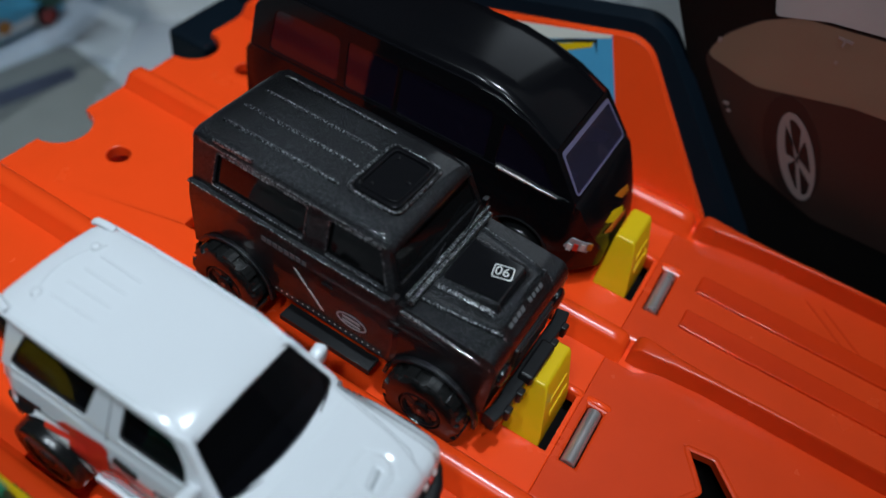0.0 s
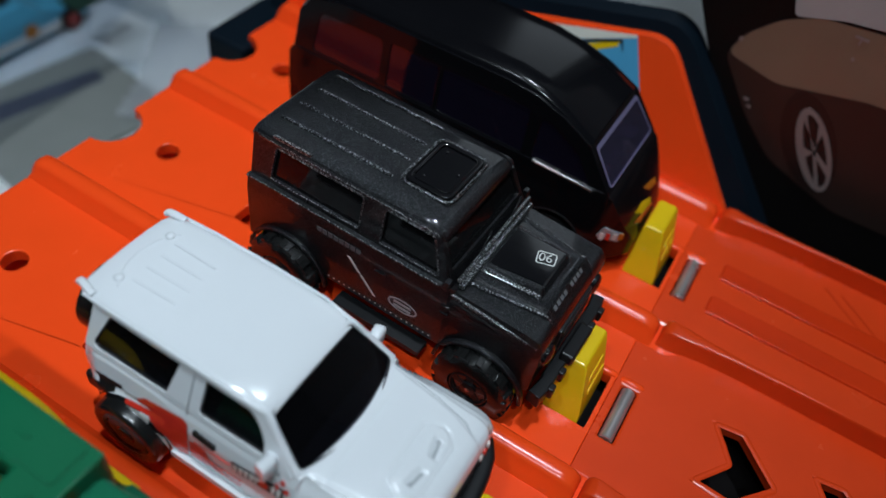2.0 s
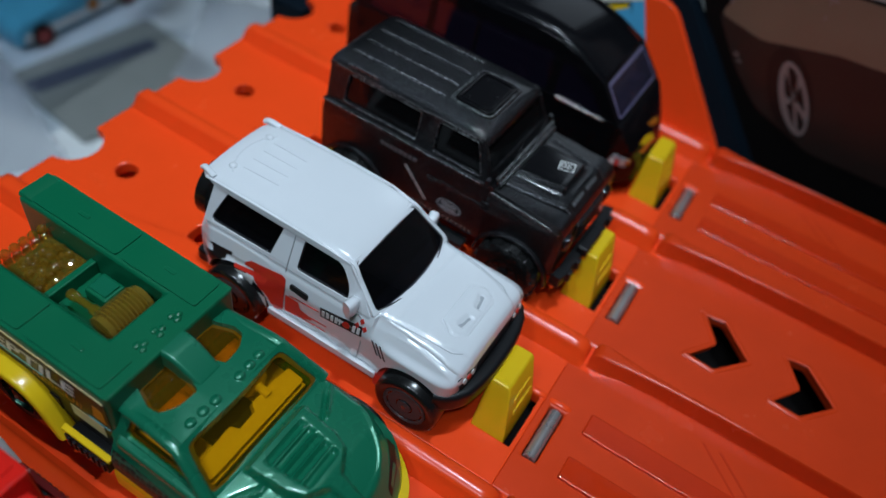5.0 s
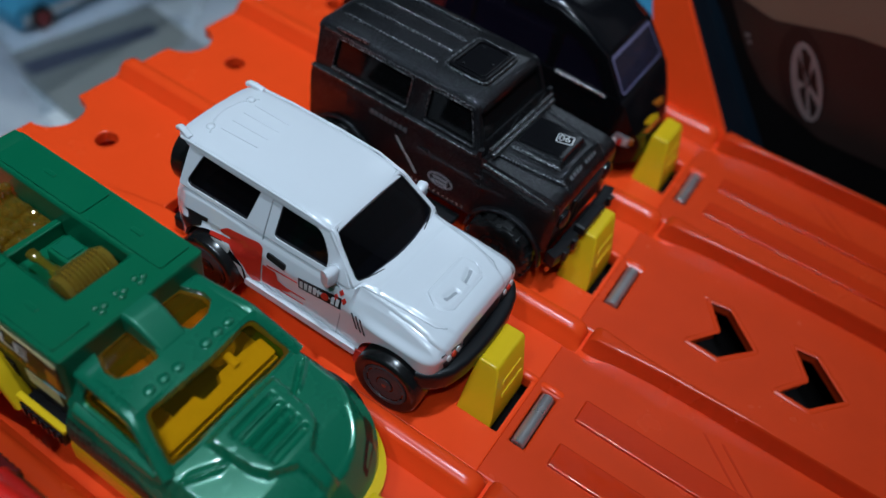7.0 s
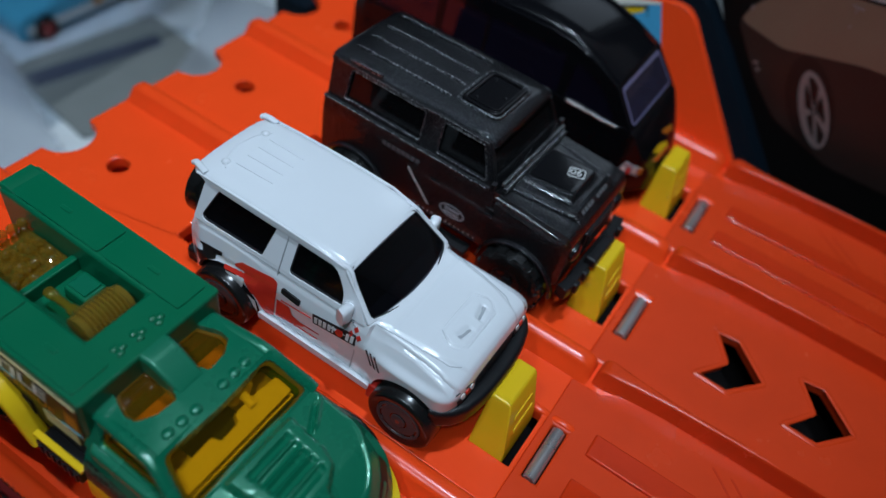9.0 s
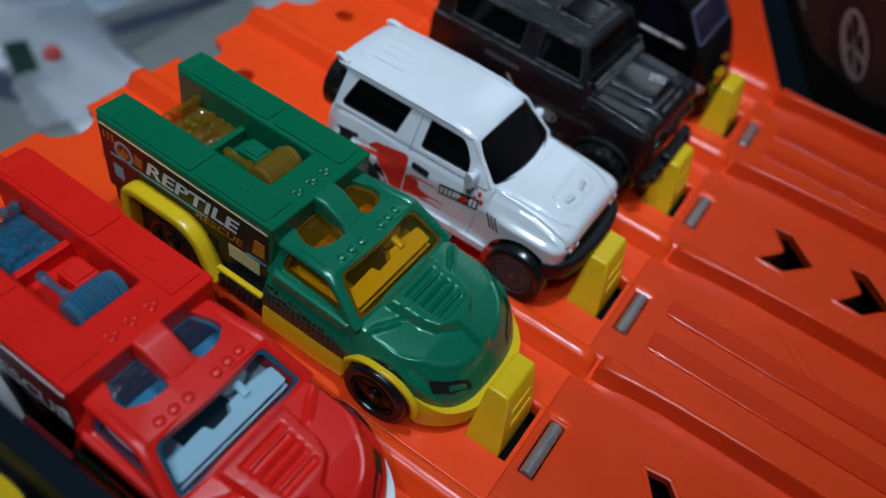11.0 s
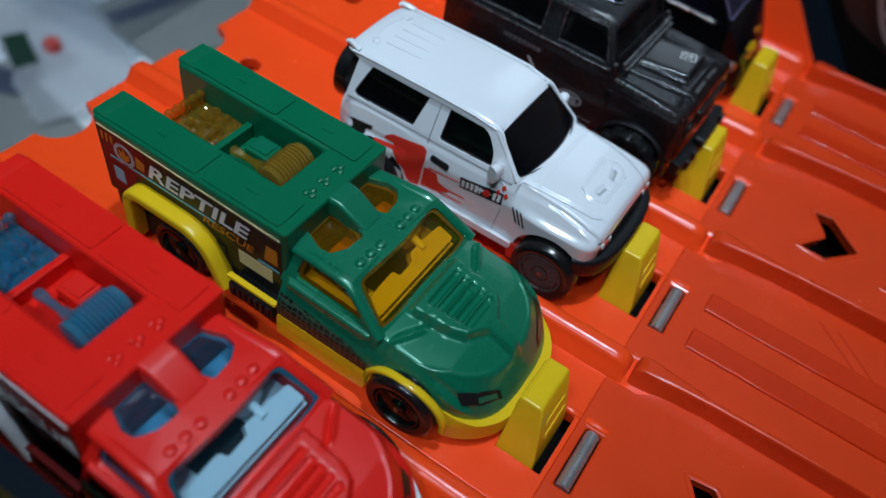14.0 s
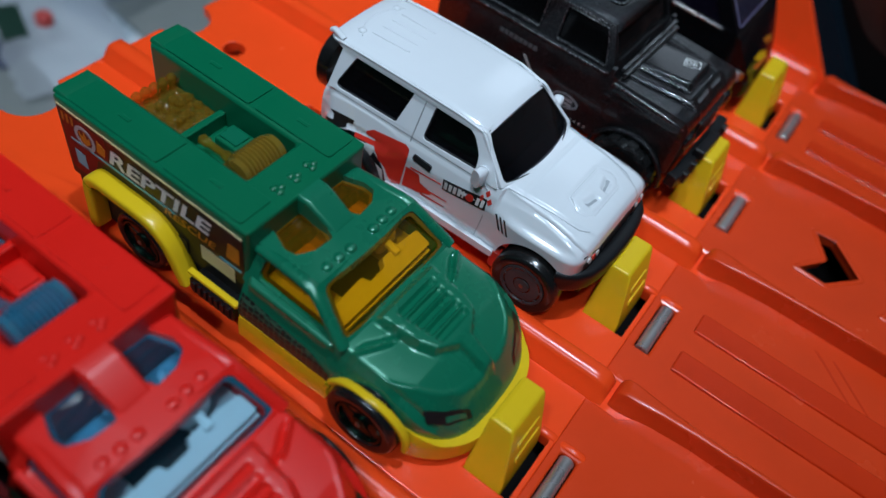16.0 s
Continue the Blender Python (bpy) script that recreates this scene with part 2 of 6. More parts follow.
def oval(w, h, n=10):
    return [(w * math.cos(2 * math.pi * i / n), h * math.sin(2 * math.pi * i / n)) for i in range(n)]


def pad(w, h, r, n=3):
    return rounded([(-w, -h), (w, -h), (w, h), (-w, h)], r, n)


def flat(points, place, depth=0.012, bm=None):
    return plate(points, [], place, depth, bm)


def draped(points, place, lift=0.012, step=0.12):
    """A thin print of any outline that follows a curved surface closely."""
    bm = bmesh.new()
    vs = [bm.verts.new((u, v, 0)) for u, v in points]
    edges = [bm.edges.new((a, b)) for a, b in zip(vs, vs[1:] + vs[:1])]
    bmesh.ops.triangle_fill(bm, use_beauty=True, use_dissolve=False, edges=edges)
    for axis in (0, 1):
        lo, hi = min(p[axis] for p in points), max(p[axis] for p in points)
        for i in range(1, int((hi - lo) / step) + 1):
            at, normal = [0, 0, 0], [0, 0, 0]
            at[axis], normal[axis] = lo + i * step, 1
            bmesh.ops.bisect_plane(bm, geom=[*bm.verts, *bm.edges, *bm.faces], plane_co=at, plane_no=normal)
    for q in bm.verts:
        q.co = Vector(place(q.co.x, q.co.y, -lift))
    return bm


def letters(text, size, place, depth=0.008, squeeze=1.0, bold=0.0, shear=0.0):
    """Text as a flat bmesh, set on a surface by place(u, v, w), from its lower left."""
    curve = bpy.data.curves.new("letters", "FONT")
    curve.body, curve.size, curve.offset, curve.shear = text, size, bold, shear
    curve.resolution_u = 3
    ob = bpy.data.objects.new("letters", curve)
    scene.collection.objects.link(ob)
    me = bpy.data.meshes.new_from_object(ob.evaluated_get(bpy.context.evaluated_depsgraph_get()))
    bpy.data.objects.remove(ob)
    bm = bmesh.new()
    bm.from_mesh(me)
    bpy.data.meshes.remove(me)
    for v in bm.verts:
        v.co = Vector(place(v.co.x * squeeze, v.co.y, -depth))
    return bm

# ---- room and table ----
for k, (a, b) in {"floor": ((-162, 142, -142, 162, -82, -80), 0), "ceiling": ((-162, 142, -142, 162, 150, 152), 0),
                  "wall_north": ((-162, 142, 160, 162, -80, 150), 0), "wall_south": ((-162, 142, -142, -140, -80, 150), 0),
                  "wall_east": ((140, 142, -140, 160, -80, 150), 0), "wall_west": ((-162, -160, -140, 160, -80, 150), 0)}.items():
    tagged(part(k, box(*a), WALL), "plain grey painted room surface around the table", k.split("_")[0], kind="structure")
TABLE_Z = -9.0
top = part("table_top", box(-75, 45, -45, 70, TABLE_Z - 2.5, TABLE_Z), TABLE, bevel=0.3)
tagged(top, "grey table top under the toy racetrack", "table")

# ---- the racetrack ----
track = thing("toy_racetrack", 0, 0, TABLE_Z, "orange plastic five-lane toy racetrack with yellow starting gates", "toy racetrack")
TS = (0, 0, TABLE_Z)
DECK0, DECK1, RUN1 = -11.5, 0.60, 22.0
THICK = 0.28


def top_place(u, v, w):
    return (u, v, -w)


def circle(cx, cy, r, n=20):
    return [(cx + r * math.cos(2 * math.pi * i / n), cy + r * math.sin(2 * math.pi * i / n)) for i in range(n)]


def deck_floor(k):
    """One lane's floor on the starting deck, with the bite in its back edge, a round hole and the gate's slot."""
    c = lane_y(k)
    y0, y1 = c - 1.62, c + 1.62
    edge = []
    for i in range(13):
        t = math.pi * (-0.5 + i / 12)
        edge.append((DECK0 + 0.62 * math.cos(t), c - 0.05 + 0.62 * math.sin(t)))
    edge = [(DECK0 + 0.0, c - 0.05 - 1.0), *[(x, y) for x, y in edge], (DECK0, c - 0.05 + 1.0)]
    outer = [(DECK0, y0), *edge, (DECK0, y1), (DECK1, y1), (DECK1, y0)]
    holes = [circle(-9.92, c, 0.24), rounded([(-7.55, c - 0.62), (-6.3, c - 0.62), (-6.3, c - 0.18), (-7.55, c - 0.18)], 0.08),
             [(-0.34, c - 0.76), (0.50, c - 0.76), (0.50, c + 0.52), (-0.34, c + 0.52)]]
    return plate(outer, holes, top_place, THICK)


def chevron(x, c):
    return [(x, c - 0.66), (x + 0.47, c), (x, c + 0.66), (x + 0.52, c + 0.74), (x + 1.30, c), (x + 0.70, c - 0.70)]


def run_floor(k):
    """One lane of the track that leads away from the gates: with arrow-shaped holes or with raised strips."""
    c = lane_y(k)
    outer = [(DECK1, c - 1.62), (1.2, c - 1.62), (1.6, c - 1.94), (RUN1, c - 1.94), (RUN1, c + 1.94), (1.6, c + 1.94), (1.2, c + 1.62), (DECK1, c + 1.62)]
    holes = [[(0.755, c - 0.76), (1.055, c - 0.76), (1.055, c + 0.48), (0.755, c + 0.48)]]
    if k % 2 == 0:
        holes += [chevron(x, c + 0.08) for x in (2.50, 4.36, 15.0, 16.82)]
    return plate(outer, holes, top_place, THICK)


RAIL = [(-0.40, -0.25), (-0.36, -0.01), (-0.265, 0.06), (-0.20, 0.30), (-0.13, 0.38), (0.0, 0.40), (0.13, 0.38), (0.20, 0.30), (0.265, 0.06), (0.36, -0.01), (0.40, -0.25)]


def rail(y, x0, x1, drop=0.35):
    """A lane divider with a rounded crest, falling away at its ends."""
    xs = [(x0, 0.35), (x0 + 0.06, 0.75), (x0 + 0.16, 0.95), (x0 + drop, 1.0), (x1 - drop, 1.0), (x1 - 0.16, 0.95), (x1 - 0.06, 0.75), (x1, 0.35)]
    return loft([[(x, y + a * (0.9 if s < 0.9 else 1.0), b * s if b > 0 else b) for a, b in RAIL] for x, s in xs])


RIDGE = [(-0.30, -0.25), (-0.27, -0.01), (-0.225, 0.05), (-0.19, 0.33), (-0.17, 0.385), (-0.125, 0.40), (0.125, 0.40), (0.17, 0.385), (0.19, 0.33), (0.225, 0.05), (0.27, -0.01), (0.30, -0.25)]


def track_rail(y, x0, x1):
    """A divider of the track: broad at the gates, a slim ridge farther down."""
    xs = [(x0, 0.30, 0.92), (x0 + 0.03, 0.72, 0.97), (x0 + 0.10, 0.93, 1.0), (x0 + 0.22, 1.0, 1.0), (x0 + 0.8, 1.0, 0.62), (x0 + 1.5, 1.03, 0.36), (x0 + 2.6, 1.10, 0.27), (x0 + 4.0, 1.12, 0.25), (x1, 1.12, 0.25)]
    return loft([[(x, y + a * wide, b * tall if b > 0 else b) for a, b in RIDGE] for x, tall, wide in xs])


def gate():
    """A wedge-shaped gate: wide at its foot, narrow on top, with a raised mark on its front."""
    prof = [(-0.36, -0.20), (0.36, -0.20), (0.33, 0.12), (0.09, 0.98), (0.04, 1.05), (-0.30, 1.05), (-0.35, 0.99)]
    return loft([[(x, a + b * max(0.0, z), z) for x, z in prof] for a, b in ((-0.75, 0.36), (0.46, 0.12))])


for k in LANES:
    part("deck_floor", deck_floor(k), ORANGE, track, shift=TS, bevel=0.03, facets=True)
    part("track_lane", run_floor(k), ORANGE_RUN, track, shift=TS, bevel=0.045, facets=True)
    c = lane_y(k)
    if k % 2:
        for s in (-1, 1):
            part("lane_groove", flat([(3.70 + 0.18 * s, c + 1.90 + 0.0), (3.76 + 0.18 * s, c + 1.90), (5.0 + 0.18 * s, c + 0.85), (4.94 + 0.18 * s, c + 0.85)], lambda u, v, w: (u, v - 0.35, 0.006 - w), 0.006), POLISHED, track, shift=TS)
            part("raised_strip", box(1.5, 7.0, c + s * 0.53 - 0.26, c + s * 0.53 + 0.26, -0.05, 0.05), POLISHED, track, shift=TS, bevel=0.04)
    for x0, x1, n in ((DECK0, 0.86, "deck_divider"), (0.93, RUN1, "track_divider")):
        for y in (c + 1.95, c - 1.95) if k == LANES[0] else (c + 1.95,):
            if n == "deck_divider":
                part(n, rail(y, x0, x1), ORANGE, track, shift=TS, smooth=50)
            else:
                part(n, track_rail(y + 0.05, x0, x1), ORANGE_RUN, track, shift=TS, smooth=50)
    if k % 2 == 0:
        for x in (2.50, 4.36):
            loop = [(u, v, 0.0) for u, v in rounded(chevron(x, c + 0.08), 0.05, 2)]
            part("arrow_rim", sweep([*loop, loop[0], loop[1]], oval(0.055, 0.018, 8)), ORANGE_RUN, track, shift=TS, smooth=80)
    g = gate()
    bmesh.ops.translate(g, vec=(0, c, 0), verts=g.verts)
    flag = part("starting_gate", g, YELLOW, track, "yellow plastic starting gate", TS, bevel=0.05)
    for a in (0.30, 0.56):
        part("gate_rib", plate(rounded([(-0.42 + 0.25 * a, a), (0.36, a), (0.38, a + 0.10), (-0.39 + 0.25 * a, a + 0.10)], 0.03), [], lambda u, v, w: (0.350 - 0.28 * (v - 0.12) - w, c + u, v), 0.06), YELLOW, flag, shift=TS, bevel=0.015)
    part("hinge_pin", lathe([(-0.60, 0.04), (-0.60, 0.11), (-0.58, 0.13), (0.56, 0.13), (0.58, 0.11), (0.58, 0.04)], 24, "y", at=(0.905, c - 0.14, -0.07)), STEEL, track, "short steel hinge pin", TS)
    for xa, xb in ((0.16, 0.57), (0.70, 1.10)):
        part("slot_lip", sweep([(xa, c + 0.60, -0.035), (xa + 0.03, c + 0.60, -0.005), (xb - 0.03, c + 0.60, -0.005), (xb, c + 0.60, -0.035)], oval(0.075, 0.05, 10)), ORANGE, track, shift=TS, smooth=80)
    # dark slab painting in the shade below the gate's slot
    part("slot_shade", box(-0.6, 1.3, c - 1.0, c + 0.8, -0.9, -0.6), DARK, track, shift=TS)
part("pusher_peg", box(-6.92, -6.62, lane_y(2) - 0.56, lane_y(2) - 0.26, -0.4, 0.03), YELLOW, track, "small yellow peg in its slot", TS, bevel=0.05)
part("divider_joint", box(0.3, 1.5, lane_y(-1) - 2.3, lane_y(-1) - 1.6, -0.2, -0.02), ORANGE, track, shift=TS)
for k in LANES:
    part("divider_joint", box(0.3, 1.5, lane_y(k) + 1.60, lane_y(k) + 2.30, -0.2, -0.02), ORANGE, track, shift=TS)
    # dark sheet under the lane, so that its arrow holes look shaded
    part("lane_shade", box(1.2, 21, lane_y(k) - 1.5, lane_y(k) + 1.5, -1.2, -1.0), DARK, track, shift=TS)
part("deck_underside", box(-10.6, -0.65, lane_y(-1) - 1.9, lane_y(3) + 1.9, -0.9, -0.6), ORANGE, track, "orange plastic underside of the deck", TS)
base = part("track_base", box(-11.0, 21.5, lane_y(-1) - 1.9, lane_y(3) + 1.9, TABLE_Z, -1.2), NAVY, track, "navy plastic support under the lanes", TS)

# side panel beside the black van, with its navy rim and printed sticker
FAR_Y = lane_y(3) + 2.1


def far_place(u, v, w):
    return (u, FAR_Y + 0.33 * v + w, v)


panel = rounded([(-11.5, -0.2), (1.3, -0.2), (-1.75, 3.05), (-11.5, 0.87)], [0, 0, 0.5, 0.3], 6)
part("side_panel", plate(panel, [], far_place, 0.3), ORANGE, track, "orange plastic side panel", TS, bevel=0.04)
rim = rounded([(-12.2, -3.5), (2.6, -1.0), (2.05, -0.2), (-1.60, 3.35), (-12.2, 1.10)], [0, 0, 0, 0.6, 0.3], 6)
part("side_rim", plate(rim, [], lambda u, v, w: far_place(u, v, w + 0.2), 0.6), NAVY, track, "navy plastic rim behind the side panel", TS, bevel=0.06)


# ---- parts that all the toy cars share ----
def bump_at(x, centre, half):
    return math.exp(-((x - centre) / half) ** 2)


def ease(a, b, x):
    t = min(1.0, max(0.0, (x - a) / (b - a)))
    return t * t * (3 - 2 * t)


def along(points, x):
    """The height of a polyline of (x, z) at x."""
    for (x0, z0), (x1, z1) in zip(points, points[1:]):
        if x <= x1:
            t = (x - x0) / (x1 - x0) if x1 > x0 else 0
            return z0 + (z1 - z0) * min(1, max(0, t))
    return points[-1][1]


def arch(x, hubs, r, z, floor):
    """The lower edge of a body: the floor's height, raised over the wheels."""
    for h in hubs:
        if abs(x - h) < r:
            return max(floor, z + math.sqrt(r * r - (x - h) ** 2))
    return floor


def stations(x0, x1, step, extra=()):
    n = max(2, round((x1 - x0) / step))
    xs = {round(x0 + (x1 - x0) * i / n, 4) for i in range(n + 1)} | set(extra)
    return sorted(xs)


def shell(xs, low, high, width, crown=0.05, levels=8, tops=(0.93, 0.7, 0.4, 0.0)):
    """A closed car body: for each x, from its lower edge up its sides, whose half width is width(x, z), and over a slightly domed top."""
    rings = []
    for x in xs:
        zb, zt = low(x), high(x)
        side = []
        for i in range(levels + 1):
            z = zb + (zt - zb) * i / levels
            side.append((width(x, z), z))
        w = side[-1][0]
        half = [(0.0, zb), (side[0][0] * 0.6, zb), *side, *[(w * f, zt + crown * (1 - f * f)) for f in tops]]
        ring = [(x, -y, z) for y, z in half] + [(x, y, z) for y, z in reversed(half[1:-1])]
        rings.append(ring)
    return loft(rings)


def relief(xs, low, top, width, shoulder=0.12, levels=7, across=60):
    """A closed car body whose upper side is top(x, y), rounded over at its edges by shoulder."""
    rings = []
    for x in xs:
        w = width(x, top(x, 0.0))
        r = min(shoulder, w * 0.6)

        def upper(y):
            d = max(0.0, abs(y) - (w - r)) / r
            return max(top(x, y) - r * (1 - math.sqrt(max(0.0, 1 - d * d))), low(x) + 0.02)
        zb, ze = low(x), upper(w)
        side = []
        for i in range(levels):
            z = zb + (ze - zb) * i / levels
            side.append((max(width(x, z), w * 0.9), z))
        ys = []
        for i in range(across + 1):
            a = 1 - 2 * i / across
            ys.append(w * math.copysign(1 - (1 - abs(a)) ** 1.25, a) if abs(a) > 0.75 else w * a * (1 - 0.25 ** 1.25) / 0.75)
        ring = [(x, 0.0, zb)] + [(x, y, z) for y, z in side] + [(x, y, upper(y)) for y in ys] + [(x, -y, z) for y, z in reversed(side)]
        rings.append(ring)
    return loft(rings)


def skin_patch(u0, u1, lo, hi, place, nu=16, nv=6, lift=0.012):
    """A thin print that follows a curved side between lo(u) and hi(u)."""
    bm = bmesh.new()
    rows = []
    for i in range(nu + 1):
        u = u0 + (u1 - u0) * i / nu
        rows.append([bm.verts.new(place(u, lo(u) + (hi(u) - lo(u)) * j / nv, -lift)) for j in range(nv + 1)])
    for i in range(nu):
        for j in range(nv):
            bm.faces.new((rows[i][j], rows[i + 1][j], rows[i + 1][j + 1], rows[i][j + 1]))
    return bm


def nose_stations(x0, x1, step, tight=0.4):
    """Stations that draw closer towards the nose at x1."""
    xs = stations(x0, x1 - tight, step)
    return xs + [x1 - tight + tight * math.sin(math.pi / 2 * i / 14) for i in range(1, 15)]


def follow(points, top, lift=0.004, step=0.06):
    """A path laid on a surface top(x, y) through plan points."""
    out = []
    for (xa, ya), (xb, yb) in zip(points, points[1:]):
        n = max(1, int(math.hypot(xb - xa, yb - ya) / step))
        for i in range(n):
            x, y = xa + (xb - xa) * i / n, ya + (yb - ya) * i / n
            out.append((x, y, top(x, y) + lift))
    x, y = points[-1]
    return out + [(x, y, top(x, y) + lift)]


def wheel(car, shift, x, y, side, r, wide, rim_r, rim_mat, spokes=5, tread=False, dish=0.06, rim_label="dark wheel rim", disc=False):
    """A wheel with its tyre, rim, spokes and axle end. side: -1 or 1, the way its face looks; y: its outer face."""
    s = side
    inner = y - s * wide
    prof = [(inner, r * 0.55), (inner, r * 0.9), (inner + s * 0.05, r * 0.985), (inner + s * wide * 0.5, r), (y - s * 0.05, r * 0.985),
            (y - s * 0.01, r * 0.93), (y, r * 0.86), (y - s * 0.01, rim_r * 1.08), (y - s * dish, rim_r), (y - s * dish, rim_r * 0.5)]
    n = 44
    bm = lathe(prof, n, "y", at=(x, 0, r))
    if tread:
        bm.faces.ensure_lookup_table()
        blocks = []
        for band in (1, 2, 3, 4):
            for i in range(n):
                if (i + band) % 4 < 2:
                    blocks.append(bm.faces[band * n + i])
        made = bmesh.ops.extrude_discrete_faces(bm, faces=blocks)
        for f in made["faces"]:
            c = f.calc_center_median()
            d = Vector((c.x - x, 0, c.z - r)).normalized() * 0.06
            for v in f.verts:
                v.co += d
    w = part("wheel", bm, TYRE, car, "black plastic wheel", shift, smooth=50)
    rim = lathe([(y - s * (dish + 0.14), rim_r * 0.98), (y - s * dish * 0.3, rim_r * 0.98), (y - s * dish * 0.2, rim_r * 0.90), (y - s * (dish + 0.02), rim_r * 0.84), (y - s * (dish + 0.12), rim_r * 0.80)], n, "y", at=(x, 0, r))
    if disc:
        lathe([(y - s * (dish + 0.03), rim_r * 0.84), (y - s * dish, rim_r * 0.78), (y - s * (dish - 0.012), rim_r * 0.55), (y - s * dish, rim_r * 0.40), (y - s * (dish + 0.07), rim_r * 0.34), (y - s * (dish + 0.09), 0.12)], n, "y", rim, (x, 0, r))
        for i in range(9):
            a = 2 * math.pi * (i + 0.3) / 9
            ca, sa = math.cos(a), math.sin(a)
            ring = [(x + q * ca - p * sa, r + q * sa + p * ca) for q, p in ((rim_r * 0.80, -0.03), (rim_r * 0.98, -0.03), (rim_r * 0.98, 0.03), (rim_r * 0.80, 0.03))]
            loft([[(px, y - s * dd, pz) for px, pz in ring] for dd in (dish + 0.05, dish - 0.015)], rim)
    for i in range(0 if disc else spokes):
        a = 2 * math.pi * (i + 0.3) / spokes
        ca, sa = math.cos(a), math.sin(a)
        pts = []
        for rad, hw in ((0.10, 0.055), (rim_r * 0.92, 0.075)):
            for q in (-hw, hw):
                pts.append((x + rad * ca - q * sa, r + rad * sa + q * ca))
        ring = [pts[0], pts[1], pts[3], pts[2]]
        loft([[(px, y - s * dd, pz) for px, pz in ring] for dd in (dish + 0.07, dish - 0.01)], rim)
    lathe([(y - s * (dish + 0.08), 0.15), (y - s * dish * 0.3, 0.14), (y - s * dish * 0.1, 0.09)], 20, "y", rim, (x, 0, r))
    part("rim", rim, rim_mat, w, rim_label, shift)
    part("axle_end", lathe([(y - s * 0.06, 0.045), (y - s * 0.0, 0.045), (y + s * 0.015, 0.03)], 12, "y", at=(x, 0, r)), AXLE, w, shift=shift)
    return w


# ---- white off-roader ----
SEAT_GREY = material("grey_interior_plastic", (0.16, 0.16, 0.17), 0.4, vary=0.1)
def white_car(k, yc):
    x0 = -3.4
    car = thing("toy_suv", x0, yc, 0, "white die-cast toy off-roader with red splash print on the deck", "toy car", "cars at the gates")
    S = (x0, 0, 0)
    hubs = (-5.38, -1.38)
    line = [(-6.35, 1.86), (-6.22, 2.0), (-2.42, 2.05), (-1.5, 1.99), (-1.05, 1.915), (-0.82, 1.86), (-0.71, 1.81), (-0.645, 1.73), (-0.605, 1.58)]

    def high(x):
        return along(line, x)

    def low(x):
        return arch(x, hubs, 0.75, 0.66, along([(-6.35, 0.95), (-6.1, 0.72), (-4.7, 0.62), (-2.1, 0.62), (-1.0, 0.85), (-0.66, 1.0)], x))

    def width(x, z):
        w = 1.34 - 0.26 * max(0.0, z - 1.55)
        if x > -2.4:
            w -= 0.10 * ease(1.55, 2.0, z)
        for h in hubs:
            w += 0.09 * math.exp(-((x - h) / 0.80) ** 4) * (1 - (ease(1.56, 1.68, z) if h > -3 else ease(1.32, 1.50, z)))
        if x > -1.6:
            w *= max(0.02, 1 - (x + 1.6) ** 8) ** (1 / 8)
        return w - 0.12 * ease(-6.0, -6.4, x)

    def hood(x, y):
        a = abs(y)
        z = high(x) - 0.05 * (y / 1.2) ** 2
        edge = along([(-2.4, 1.02), (-1.2, 0.90), (-0.6, 0.72)], x)
        z += 0.030 * ease(edge + 0.045, edge - 0.03, a) * ease(-2.42, -2.3, x)
        # scoop with a stepped rim and two slanting slots
        b = along([(-1.44, 0.49), (-1.22, 0.60), (-1.10, 0.57), (-0.97, 0.42)], x)
        inside = ease(b + 0.035, b - 0.015, a) * ease(-1.47, -1.41, x) * (1 - ease(-1.01, -0.95, x))
        z += 0.022 * inside - 0.016 * ease(b + 0.07, b + 0.04, a) * (1 - inside) * ease(-1.52, -1.47, x) * (1 - ease(-0.95, -0.90, x))
        c = -1.13 - 0.22 * (a - 0.25)
        z -= 0.045 * ease(0.09, 0.13, a) * ease(0.43, 0.39, a) * math.exp(-((x - c) / 0.060) ** 4)
        z += 0.010 * math.exp(-((x - c + 0.12) / 0.03) ** 2) * ease(0.05, 0.10, a) * ease(0.46, 0.41, a)
        z -= 0.020 * math.exp(-((x + 2.10) / 0.022) ** 2) * (1 - ease(1.0, 1.1, a))
        return z

    part("body", relief(nose_stations(-6.35, -0.605, 0.035), low, hood, width, 0.07, 18, 100), WHITE, car, "glossy white enamel body", S, smooth=50)

    def side(s):
        return lambda u, v, w: (u, s * (1.215 - 0.36 * (v - 2.0) - w), v)

    outline = rounded([(-6.24, 1.94), (-2.48, 1.96), (-3.04, 2.72), (-6.14, 2.76)], [0.05, 0.05, 0.12, 0.10], 4)
    rear_win = rounded([(-6.11, 2.00), (-4.70, 2.02), (-4.53, 2.69), (-5.80, 2.71)], [0.16, 0.05, 0.06, 0.14], 5)
    door_win = rounded([(-4.11, 2.03), (-2.99, 2.06), (-3.02, 2.30), (-3.24, 2.58), (-3.46, 2.65), (-4.08, 2.66)], [0.08, 0.05, 0.12, 0.12, 0.10, 0.07], 4)
    for s in (-1, 1):
        part("cabin_side", plate(outline, [rear_win, door_win], side(s), 0.07), WHITE, car, shift=S, bevel=0.025)
        for loop in (rear_win, door_win):
            part("side_window", flat(loop, lambda u, v, w: side(s)(u, v, w + 0.05), 0.02), SMOKE_DEEP, car, "dark tinted window", S)
            part("window_gasket", sweep([side(s)(u, v, 0.035) for u, v in [*loop, loop[0], loop[1]]], oval(0.020, 0.020, 6)), BLACK_INK, car, "thin black window gasket", S, smooth=80)

